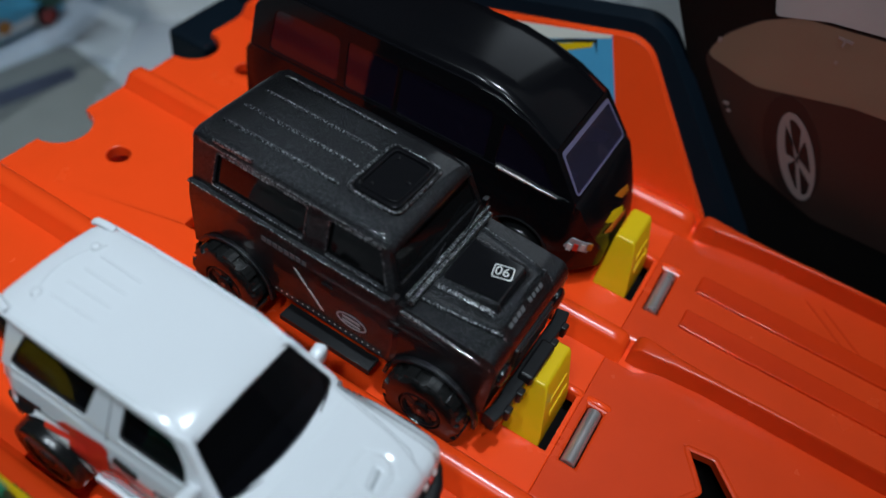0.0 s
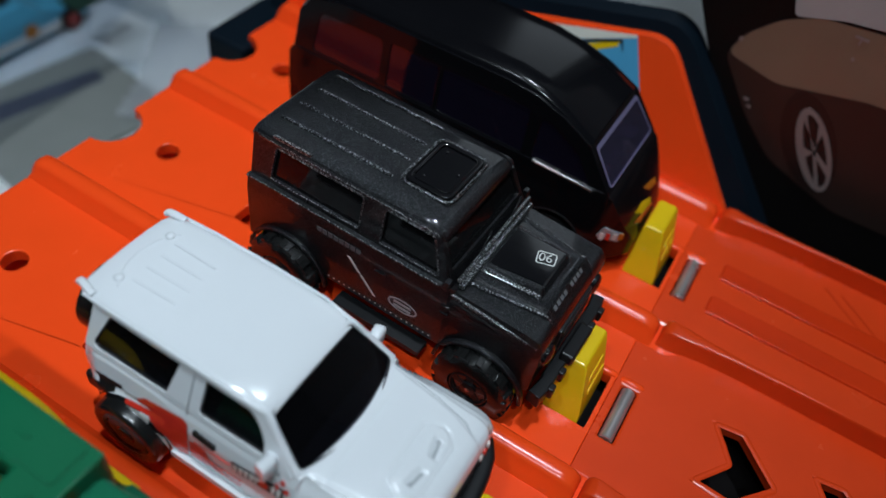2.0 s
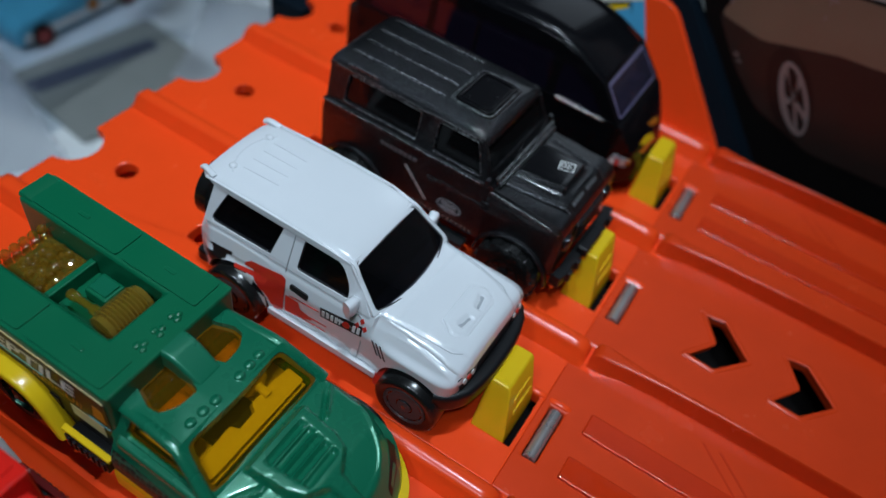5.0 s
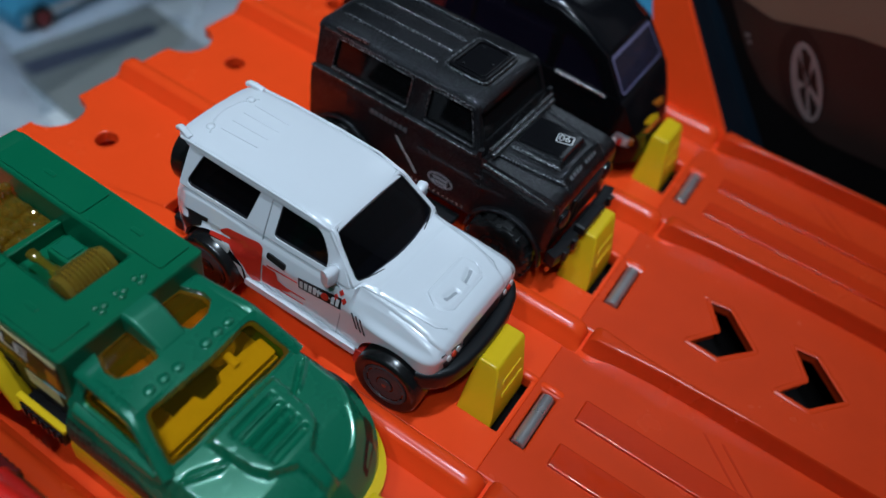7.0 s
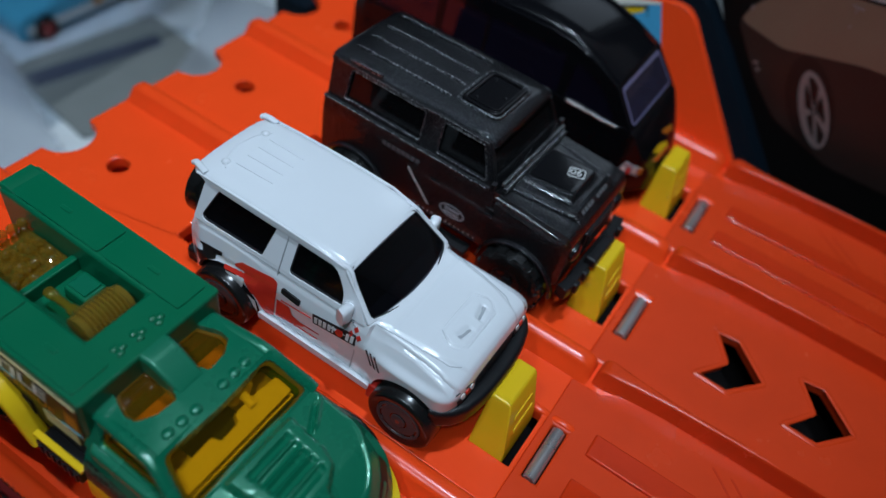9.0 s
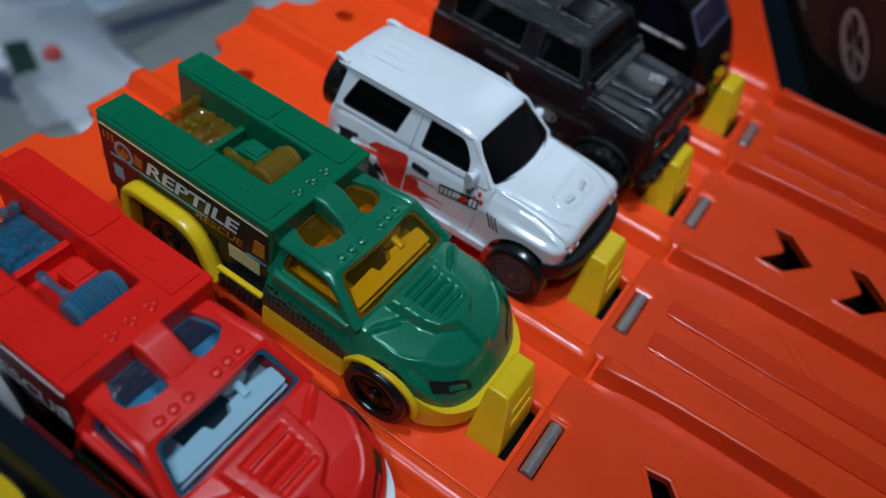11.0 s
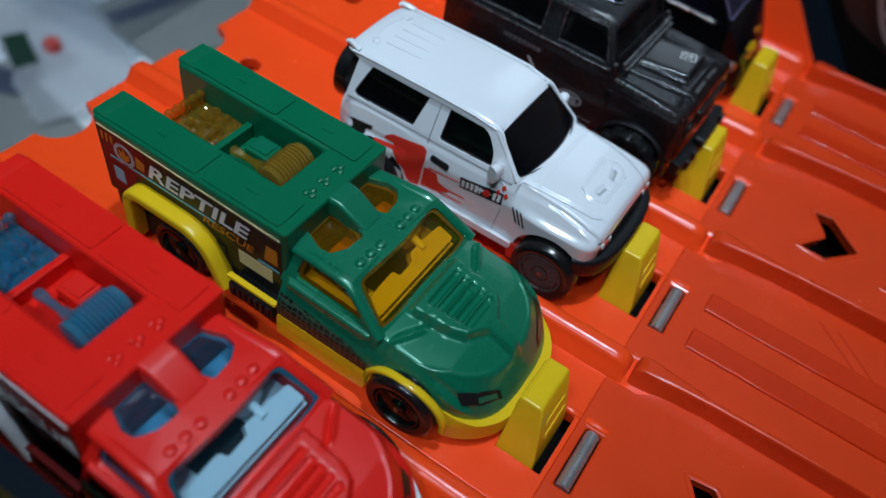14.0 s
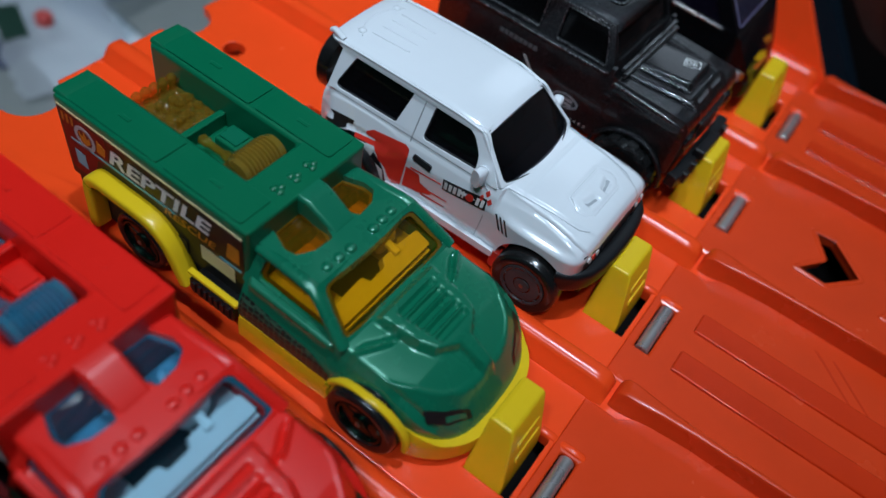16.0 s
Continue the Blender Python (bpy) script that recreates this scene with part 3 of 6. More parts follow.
    def screen(u, v, w):
        bow = 0.30 * (1 - min(1.0, (u / 1.12) ** 2)) * (1 - v)
        return (-2.42 + bow - 0.70 * v - 0.70 * w, u, 2.02 + 0.70 * v - 0.70 * w)

    low_edge = [-1.2 + 0.15 * i for i in range(17)]
    frame_line = [*[(u, 0.0) for u in low_edge], *rounded([(1.2, 0.0), (0.98, 1.0), (-0.98, 1.0), (-1.2, 0.0)], [0, 0.1, 0.1, 0])[1:-1]]
    glass_line = [*[(u * 0.875, 0.055) for u in low_edge], *rounded([(1.05, 0.055), (1.08, 0.11), (0.885, 0.94), (-0.885, 0.94), (-1.08, 0.11), (-1.05, 0.055)], [0, 0.03, 0.08, 0.08, 0.03, 0])[1:-1]]
    part("windscreen_frame", plate(frame_line, [glass_line], screen, 0.08), WHITE, car, shift=S, bevel=0.02)
    part("windscreen", flat(glass_line, lambda u, v, w: screen(u, v, w + 0.04), 0.02), SMOKE_DEEP, car, "dark tinted windscreen", S)
    part("window_gasket", sweep([screen(u, v, 0.025) for u, v in [*glass_line, glass_line[0], glass_line[1]]], oval(0.020, 0.020, 6)), BLACK_INK, car, "thin black window gasket", S, smooth=80)
    tail = [(-1.14, 1.95), (1.14, 1.95), (0.93, 2.72), (-0.93, 2.72)]
    part("tailgate", plate(tail, [], lambda u, v, w: (-6.24 + 0.12 * (v - 1.95) + w, u, v), 0.1), WHITE, car, shift=S, bevel=0.03)

    # roof with its rear lip and raised ears
    rings = []
    for x, hw, z, t in ((-6.50, 0.84, 2.76, 0.06), (-6.44, 0.90, 2.79, 0.10), (-6.1, 0.97, 2.80, 0.16), (-5.0, 0.99, 2.83, 0.18), (-3.9, 0.99, 2.82, 0.18), (-3.3, 0.98, 2.76, 0.14), (-3.10, 0.96, 2.70, 0.08), (-3.04, 0.94, 2.66, 0.03)):
        prof = [(-hw - 0.01, z - t), (-hw, z - 0.08), (-hw + 0.05, z - 0.03), (-hw + 0.16, z - 0.005), (-hw * 0.5, z + 0.02), (0, z + 0.03), (hw * 0.5, z + 0.02), (hw - 0.16, z - 0.005), (hw - 0.05, z - 0.03), (hw, z - 0.08), (hw + 0.01, z - t)]
        rings.append([(x, a, b) for a, b in prof])
    roof = part("roof", loft(rings), WHITE, car, shift=S, smooth=40)
    for s in (-1, 1):
        part("spoiler_ear", sweep([(-6.52, s * 0.84, 2.79), (-6.46, s * 0.85, 2.83), (-6.36, s * 0.87, 2.82), (-6.2, s * 0.90, 2.77)], pad(0.06, 0.045, 0.04)), WHITE, roof, shift=S, smooth=70)
        part("roof_stud", lathe([(2.78, 0.085), (2.825, 0.08), (2.85, 0.055), (2.857, 0.02)], 16, "z", at=(-6.12, s * 0.50, 0)), WHITE, roof, shift=S, smooth=70)
        part("roof_gutter", sweep([(-6.35, s * 0.955, 2.745), (-5.6, s * 0.975, 2.775), (-4.5, s * 0.985, 2.785), (-3.6, s * 0.98, 2.765), (-3.12, s * 0.95, 2.68)], oval(0.028, 0.024, 8)), WHITE, roof, shift=S, smooth=70)
    for y in (-0.42, -0.14, 0.14, 0.42):
        part("roof_groove", sweep([(-5.95, y, 2.835), (-5.15, y * 0.95, 2.85)], oval(0.018, 0.012, 6)), WHITE, roof, shift=S)
    part("roof_seam", sweep([(-6.02, -0.62, 2.822), (-6.12, -0.50, 2.832), (-6.22, -0.28, 2.83), (-6.26, 0.0, 2.832), (-6.22, 0.28, 2.83), (-6.12, 0.50, 2.832), (-6.02, 0.62, 2.822)], oval(0.014, 0.010, 6)), WHITE, roof, shift=S, smooth=70)
    part("roof_mark", lathe([(2.80, 0.04), (2.815, 0.03)], 10, "z", at=(-6.40, 0.05, 0)), BLACK_INK, roof, "small black chip on the roof edge", S)

    # pillars' drip lines and door seams
    for s in (-1, 1):
        for pts in ([(-4.28, 2.66), (-4.30, 2.0), (-4.36, 1.2), (-4.5, 0.75)], [(-2.92, 2.05), (-2.62, 1.85), (-2.56, 1.3), (-2.62, 0.75)]):
            path = [(x, s * ((1.215 - 0.36 * (z - 2.0)) if z > 2.0 else width(x, z) + 0.0), z) for x, z in pts]
            part("door_seam", sweep(path, oval(0.012, 0.012, 6)), GREY_INK, car, "thin door gap", S)
        hp = [(-4.15, 1.60), (-3.74, 1.56), (-3.74, 1.68), (-4.15, 1.71)]
        part("door_handle", flat(rounded(hp, 0.045), lambda u, v, w: (u, s * (width(u, v) + 0.03 - w), v), 0.05), BLACK_INK, car, "black door handle", S)
        out = 0.0 if s < 0 else -0.10
        part("side_mirror", sweep([(x, s * (y + out), z) for x, y, z in ((-2.86, 1.16, 2.02), (-2.84, 1.24, 2.06), (-2.82, 1.28, 2.10), (-2.82, 1.36, 2.14), (-2.83, 1.42, 2.14), (-2.84, 1.45, 2.14))], pad(0.10, 0.17, 0.09, 4)), WHITE, car, shift=S, smooth=70)
        step = rounded([(-4.62, 0.60), (-2.15, 0.62), (-2.15, 0.78), (-4.62, 0.76)], 0.06)
        part("side_step", plate(step, [], lambda u, v, w: (u, s * (1.44 - w), v), 0.3), WHITE, car, "white side step", S, bevel=0.04)
        part("mud_flap", box(-2.20, -2.02, s * 1.28 - 0.12, s * 1.28 + 0.12, 0.36, 0.76), RED_INK, car, "red mud flap behind the wheel", S, bevel=0.03)
        for i in range(3):
            q = [(-2.20 + i * 0.09, 1.30), (-2.16 + i * 0.09, 1.30), (-2.30 + i * 0.09, 1.58), (-2.34 + i * 0.09, 1.58)]
            part("vent_mark", flat(q, lambda u, v, w: (u, s * (width(u, v) + 0.012 - w), v), 0.012), BLACK_INK, car, shift=S)

        # printed splash: rounded streaks in red and grey
        def skin(u, v, w):
            return (u, s * (width(u, min(v, 1.95)) + 0.012 - w), v)
        blob = rounded([(-5.05, 1.68), (-4.62, 1.74), (-4.35, 1.78), (-4.26, 1.73), (-4.25, 1.56), (-4.29, 1.14), (-4.31, 0.82), (-4.49, 0.76), (-4.59, 0.88), (-4.66, 1.03), (-4.74, 1.13), (-4.80, 1.15), (-4.90, 1.34), (-4.95, 1.40), (-5.39, 1.36), (-5.41, 1.43), (-4.96, 1.48), (-4.99, 1.52), (-5.19, 1.51), (-5.19, 1.57)], 0.02, 2)
        part("red_splash", draped(blob, skin, 0.004), RED_INK, car, "red splash print", S)
        tail_blob = rounded([(-4.24, 1.36), (-3.95, 1.36), (-3.90, 1.18), (-3.63, 1.12), (-3.65, 1.05), (-3.92, 0.93), (-4.27, 0.86)], 0.02, 2)
        part("red_splash", draped(tail_blob, skin, 0.004), RED_INK, car, "red splash print", S)
        for a, b, z, rise in ((-4.15, -3.48, 1.385, 0.06), (-3.86, -3.33, 0.93, 0.04), (-3.70, -3.30, 1.10, 0.03)):
            part("red_streak", flat([(a, z - 0.014), (b, z + rise - 0.010), (b, z + rise + 0.006), (a, z + 0.016)], skin, 0.01), RED_INK, car, shift=S)
        for pts in ([(-5.37, 1.34), (-4.97, 1.385), (-4.93, 1.33), (-4.95, 1.22), (-5.02, 1.10)], [(-4.98, 1.10), (-4.86, 1.04), (-4.70, 0.97), (-4.66, 0.66), (-4.76, 0.82)], [(-5.50, 1.55), (-5.24, 1.60), (-5.22, 1.53), (-5.40, 1.47)]):
            part("grey_streak", draped(pts, skin, 0.003), LIGHT_INK, car, shift=S)
        wing = [(-6.03, 1.56), (-5.93, 1.58), (-5.70, 1.60), (-5.49, 1.62), (-5.50, 1.53), (-5.63, 1.49), (-5.62, 1.41), (-5.80, 1.31), (-5.93, 1.19), (-6.0, 1.10), (-6.05, 1.20), (-6.14, 1.30), (-6.10, 1.36), (-5.93, 1.40), (-5.96, 1.50)]
        part("black_emblem", draped(wing, skin, 0.004), BLACK_INK, car, "black printed winged emblem", S)
        def name_place(u, v, w):
            return skin(-3.46 + u, 1.36 + v + 0.14 * u, w)
        part("name_panel", flat([(0.02, 0.0), (0.91, 0.0), (0.89, 0.23), (0.0, 0.23)], lambda u, v, w: name_place(u, v, w - 0.004), 0.012), BLACK_INK, car, "black printed panel with pale bars", S)
        for i in range(9):
            if i in (5, 6):
                continue
            a = 0.05 + i * 0.094
            part("pale_bar", flat([(a, 0.04), (a + (0.03 if i == 4 else 0.062), 0.04), (a + (0.03 if i == 4 else 0.062), 0.19), (a, 0.19)], lambda u, v, w: name_place(u, v, w - 0.010), 0.006), LIGHT_INK, car, shift=S)
        part("red_dot", flat(circle(0.575, 0.115, 0.08, 12), lambda u, v, w: name_place(u, v, w - 0.010), 0.006), RED_INK, car, shift=S)
        for dx, dz in ((0, 0.09), (-0.08, -0.04), (0.08, -0.04)):
            part("red_diamond", flat([(-2.60 + dx, 1.73 + dz - 0.07), (-2.60 + dx + 0.05, 1.73 + dz), (-2.60 + dx, 1.73 + dz + 0.07), (-2.60 + dx - 0.05, 1.73 + dz)], skin, 0.010), RED_INK, car, shift=S)

    # bonnet relief
    for side_sign in (-1, 1):
        part("scoop_seam", sweep(follow([(-1.45, 0.0), (-1.45, side_sign * 0.47), (-1.22, side_sign * 0.625), (-1.10, side_sign * 0.60), (-0.965, side_sign * 0.43), (-0.965, 0.0)], hood, -0.004), oval(0.020, 0.016, 8)), WHITE, car, shift=S)
        # grey strip that paints shade into the white slot
        part("scoop_slot_shade", sweep(follow([(-1.12, side_sign * 0.13), (-1.17, side_sign * 0.41)], hood, -0.002), oval(0.040, 0.008, 8)), GREY_INK, car, shift=S)
    for s in (-1, 1):
        part("bonnet_seam", sweep(follow([(-2.35, s * 1.08), (-1.6, s * 1.0), (-1.0, s * 0.92), (-0.84, s * 0.80)], hood, 0.0), oval(0.009, 0.009, 6)), GREY_INK, car, shift=S)
        # lamps
        def face(u, v, w):
            return (-1.575 + max(0.0, 1 - (u / 1.345) ** 8) ** (1 / 8) - 0.22 * max(0.0, v - 1.45) - w, u, v)
        lamp = rounded([(s * 0.66, 1.30), (s * 0.9, 1.30), (s * 1.12, 1.33), (s * 1.18, 1.64), (s * 0.9, 1.62), (s * 0.68, 1.56)], 0.03)
        part("headlight", flat(lamp, face, 0.06), BLACK_INK, car, "dark headlight with red and pale segments", S)
        for i, m in ((0, LIGHT_INK), (1, RED_INK), (2, LIGHT_INK)):
            c = s * (0.76 + i * 0.13)
            part("lamp_segment", flat(circle(c, 1.50, 0.055, 12), lambda u, v, w: face(u, v, w - 0.012), 0.02), m, car, shift=S)
    part("grille", flat(rounded([(-0.56, 1.32), (0.0, 1.32), (0.56, 1.32), (0.58, 1.56), (0.0, 1.56), (-0.58, 1.56)], 0.03), face, 0.05), BLACK_INK, car, "black grille slot", S)
    bar = [(-0.98, -1.34), (-0.84, -1.29), (-0.70, -1.18), (-0.57, -0.98), (-0.50, -0.7), (-0.46, -0.35), (-0.45, 0.0), (-0.46, 0.35), (-0.50, 0.7), (-0.57, 0.98), (-0.70, 1.18), (-0.84, 1.29), (-0.98, 1.34)]
    part("front_bumper", sweep([(x, y, 1.06) for x, y in bar], pad(0.15, 0.22, 0.11, 4)), BLACK, car, "matt black front bumper", S, smooth=50)
    part("lower_guard", box(-0.95, -0.52, -1.05, 1.05, 0.62, 1.0), BLACK, car, shift=S, bevel=0.06)
    part("rear_bumper", box(-6.52, -6.1, -1.28, 1.28, 0.62, 0.98), BLACK, car, "matt black rear bumper", S, bevel=0.08)
    part("spare_wheel", lathe([(-6.86, 0.25), (-6.85, 0.54), (-6.78, 0.63), (-6.52, 0.63), (-6.36, 0.5)], 40, "x", at=(0, -0.30, 1.80)), TYRE, car, "black spare wheel on the tailgate", S)
    part("chassis", box(-6.0, -0.9, -0.95, 0.95, 0.42, 0.80), RED_INK, car, "red plastic chassis", S, bevel=0.05)
    part("interior", box(-5.9, -2.9, -0.95, 0.95, 1.7, 2.05), BLACK, car, "black plastic seats and floor", S, bevel=0.05)
    for y in (-0.48, 0.48):
        part("seat", box(-4.3, -3.95, y - 0.34, y + 0.34, 1.9, 2.45), SEAT_GREY, car, "dark grey seat", S, bevel=0.1)
    part("dashboard", box(-3.0, -2.62, -0.95, 0.95, 1.9, 2.16), SEAT_GREY, car, shift=S, bevel=0.08)
    part("steering_wheel", lathe([(-0.03, 0.10), (-0.03, 0.20), (0.03, 0.20), (0.03, 0.10)], 20, "x", at=(-3.16, 0.45, 2.22)), SEAT_GREY, car, shift=S)
    for h in hubs:
        for s in (-1, 1):
            wheel(car, S, h, s * 1.62, s, 0.65, 0.52, 0.44, RIM_GREY, dish=0.03, rim_label="grey-brown disc wheel rim", disc=True)
    return car


white_car(1, 3.27)


# ---- charcoal off-roader ----
DIM_INK = material("dim_grey_print", (0.12, 0.125, 0.13), 0.4, vary=0.15)
def boxy_car(k, yc):
    x0 = -3.4
    car = thing("toy_jeep", x0, yc, 0, "charcoal metal-flake toy off-roader with number print on its bonnet", "toy car", "cars at the gates")
    car.rotation_euler[2] = radians(-1.2)
    S = (x0, 0, 0)
    hubs = (-5.52, -1.44)

    def low(x):
        return arch(x, hubs, 0.80, 0.62, along([(-6.4, 0.95), (-4.6, 0.92), (-2.3, 0.92), (-0.55, 1.0)], x))

    def high(x):
        return along([(-6.42, 2.30), (-6.38, 2.40), (-2.28, 2.42), (-2.2, 2.34), (-0.75, 2.28), (-0.60, 2.22), (-0.56, 2.1)], x)

    def width(x, z):
        w = 1.33 - 0.05 * ease(2.1, 2.42, z)
        if x > -2.25:
            w = 1.30 - 0.07 * ease(1.9, 2.3, z)
        return w - 0.05 * ease(-0.7, -0.55, x)

    part("body", shell(stations(-6.42, -0.56, 0.09, (-2.28, -2.2)), low, high, width, 0.02, 8, (0.96, 0.7, 0.3, 0.0)), FLAKE, car, "charcoal metal-flake enamel body", S, smooth=38)

    def bonnet(x, y):
        a = abs(y)
        yr = along([(-2.25, 0.98), (-1.5, 0.88), (-0.6, 0.74)], x)
        z = high(x) - 0.01 - 0.15 * (a / 1.25) ** 2.2
        z += 0.12 * ease(yr + 0.07, yr - 0.03, a) + 0.03 * math.exp(-((a - yr + 0.06) / 0.05) ** 2)
        z += 0.04 * math.exp(-((a - 1.20) / 0.05) ** 2) - 0.07 * ease(-2.2, -0.8, x) * ease(yr, yr + 0.1, a)
        # power bulge, highest at its front
        yb = along([(-2.1, 0.53), (-1.0, 0.46)], x)
        z += along([(-2.14, 0.0), (-2.04, 0.06), (-1.10, 0.17), (-1.06, 0.165), (-1.0, 0.0)], x) * ease(yb + 0.10, yb, a)
        return z - 0.10 * ease(-0.85, -0.58, x) + 0.03 * math.exp(-((x + 0.82) / 0.04) ** 2)

    part("bonnet", relief(stations(-2.24, -0.55, 0.03), lambda x: 1.95, bonnet, lambda x, z: 1.285 - 0.05 * ease(-1.0, -0.55, x), 0.07, 4, 90), FLAKE, car, "charcoal bonnet with raised middle", S, smooth=50)

    def side(s):
        return lambda u, v, w: (u, s * (1.275 - 0.17 * (v - 2.4) - w), v)
    outline = rounded([(-6.36, 2.36), (-2.30, 2.38), (-2.66, 3.28), (-6.30, 3.28)], [0.02, 0.02, 0.08, 0.08])
    wins = [rounded([(-5.94, 2.53), (-4.10, 2.53), (-4.10, 3.18), (-5.88, 3.18)], 0.06),
            rounded([(-3.68, 2.50), (-2.52, 2.50), (-2.76, 3.18), (-3.68, 3.18)], 0.06)]
    for s in (-1, 1):
        part("cabin_side", plate(outline, wins, side(s), 0.09), FLAKE, car, shift=S, bevel=0.025)
        for loop in wins:
            part("side_window", flat(loop, lambda u, v, w: side(s)(u, v, w + 0.06), 0.02), SMOKE, car, "smoke-tinted side window", S)
            part("window_rim", sweep([side(s)(u, v, -0.004) for u, v in [*loop, loop[0], loop[1]]], oval(0.016, 0.016, 6)), FLAKE_WORN_GLINT, car, shift=S, smooth=80)
        for za, zb, off in ((2.36, 2.44, 0.045),):
            part("waist_rail", plate([(-6.40, za), (-2.42, za), (-2.42, zb), (-6.40, zb)], [], lambda u, v, w: (u, s * (1.30 + off - w), v), 0.10), FLAKE, car, shift=S, bevel=0.02)
        part("waist_bead", sweep([(-6.38, s * 1.355, 2.43), (-4.4, s * 1.355, 2.43), (-2.46, s * 1.355, 2.43)], oval(0.018, 0.018, 6)), FLAKE_WORN_GLINT, car, "worn waist bead with its glints painted bright", S, smooth=80)
        part("gutter", sweep([(-6.25, s * 1.12, 3.22), (-6.2, s * 1.13, 3.24), (-2.80, s * 1.13, 3.24), (-2.70, s * 1.12, 3.22)], pad(0.02, 0.02, 0.01)), FLAKE_WORN_GLINT, car, shift=S)
        # wing tops and hinges
        part("wing_edge", sweep([(-2.25, s * 1.25, 2.25), (-1.4, s * 1.25, 2.19), (-0.66, s * 1.22, 2.10)], pad(0.035, 0.035, 0.02)), FLAKE_WORN_GLINT, car, shift=S)
        hinge = rounded([(-1.75, s * 1.03), (-1.45, s * 1.03), (-1.45, s * 1.15), (-1.75, s * 1.15)], 0.02)
        part("wing_plate", plate(hinge, [], lambda u, v, w: (u, v, bonnet(u, v) + 0.02 - w), 0.04), FLAKE_WORN_GLINT, car, shift=S, bevel=0.015)
        for x in (-2.32,):
            part("mirror_arm", box(x - 0.05, x + 0.05, s * 1.32 - 0.06, s * 1.32 + 0.06, 2.42, 2.62), FLAKE, car, shift=S, bevel=0.02)
        # arches
        for h in hubs:
            pts = []
            for i in range(13):
                a = math.pi * (0.02 + 0.96 * i / 12)
                pts.append((h + 0.86 * math.cos(a), s * 1.35, 0.64 + 0.86 * math.sin(a)))
            part("wheel_arch", sweep(pts, pad(0.06, 0.035, 0.025)), FLAKE, car, "flared wheel arch", S, smooth=50)
            wheel(car, S, h, s * 1.66, s, 0.69, 0.56, 0.37, BLACK, spokes=5, tread=True, dish=0.07, rim_label="black five-spoke rim")
        board = rounded([(-4.35, 0.60), (-2.50, 0.60), (-2.50, 0.72), (-4.35, 0.72)], 0.03)
        part("running_board", plate(board, [], lambda u, v, w: (u, s * (1.56 - w), v), 0.30), BLACK, car, "black running board", S, bevel=0.03)

        def skin(u, v, w):
            return (u, s * (width(u, v) + 0.008 - w), v)
        # prints on the doors
        for xa, za, xb, zb in ((-4.20, 1.84, -3.97, 1.57), (-3.93, 1.54, -3.63, 1.20)):
            part("white_stroke", flat([(xa - 0.03, za), (xa + 0.03, za), (xb + 0.03, zb), (xb - 0.03, zb)], skin, 0.01), LIGHT_INK, car, "thin pale diagonal stroke", S)
        part("door_seam", flat([(-3.78, 2.36), (-3.755, 2.36), (-3.755, 1.0), (-3.78, 1.0)], skin, 0.01), BLACK_INK, car, shift=S)
        part("door_seam", flat([(-2.44, 2.36), (-2.415, 2.36), (-2.415, 1.0), (-2.44, 1.0)], skin, 0.01), BLACK_INK, car, shift=S)
        for i in range(8):
            a = -4.88 + i * 0.117
            part("word_bar", flat([(a, 2.04), (a + 0.085, 2.04), (a + 0.085, 2.14), (a, 2.14)], skin, 0.01), DIM_INK, car, "grey printed bars", S)
        ring = [(-3.05 + 0.30 * math.cos(2 * math.pi * i / 24), 1.36 + 0.16 * math.sin(2 * math.pi * i / 24)) for i in range(24)]
        inner = [(-3.05 + 0.265 * math.cos(2 * math.pi * i / 24), 1.36 + 0.13 * math.sin(2 * math.pi * i / 24)) for i in range(24)]
        part("oval_badge", plate(ring, [inner], skin, 0.01), GREY_INK, car, "grey oval badge outline", S)
        for z in (1.40, 1.30):
            part("badge_bar", flat([(-3.23, z - 0.028), (-2.88, z - 0.028), (-2.88, z + 0.028), (-3.23, z + 0.028)], skin, 0.01), GREY_INK, car, shift=S)
        for i in range(20):
            a = -4.60 + i * 0.112
            part("rivet_dot", flat(circle(a, 1.02, 0.018, 8), skin, 0.012), LIGHT_INK, car, shift=S)
        for z in (1.80, 1.98):
            part("door_hinge", plate([(-2.36, z - 0.03), (-2.20, z - 0.03), (-2.20, z + 0.03), (-2.36, z + 0.03)], [], lambda u, v, w: (u, s * (1.36 - w), v), 0.05), FLAKE, car, shift=S, bevel=0.01)
        part("door_handle", plate(rounded([(-3.66, 1.84), (-3.44, 1.84), (-3.44, 1.92), (-3.66, 1.92)], 0.02), [], lambda u, v, w: (u, s * (1.37 - w), v), 0.05), FLAKE, car, shift=S, bevel=0.012)

    # windscreen in two panes
    def screen(u, v, w):
        return (-2.26 - 0.42 * v - 0.9 * w, u, 2.40 + 0.88 * v - 0.42 * w)
    fr = rounded([(-1.24, 0), (1.24, 0), (1.12, 1.0), (-1.12, 1.0)], 0.05)
    gl = rounded([(-1.12, 0.26), (1.12, 0.26), (1.03, 0.90), (-1.03, 0.90)], 0.07)
    part("windscreen_frame", plate(fr, [gl], screen, 0.09), FLAKE, car, shift=S, bevel=0.02)
    part("windscreen", flat(gl, lambda u, v, w: screen(u, v, w + 0.05), 0.02), SMOKE, car, "smoke-tinted windscreen", S)
    part("scuttle_rail", sweep([(-2.14, -1.18, 2.46), (-2.14, 1.18, 2.46)], pad(0.05, 0.05, 0.02)), FLAKE_WORN_GLINT, car, shift=S)
    part("screen_bar", sweep([(-2.20, -1.20, 2.58), (-2.20, 1.20, 2.58)], pad(0.035, 0.03, 0.015)), FLAKE_WORN_GLINT, car, shift=S)
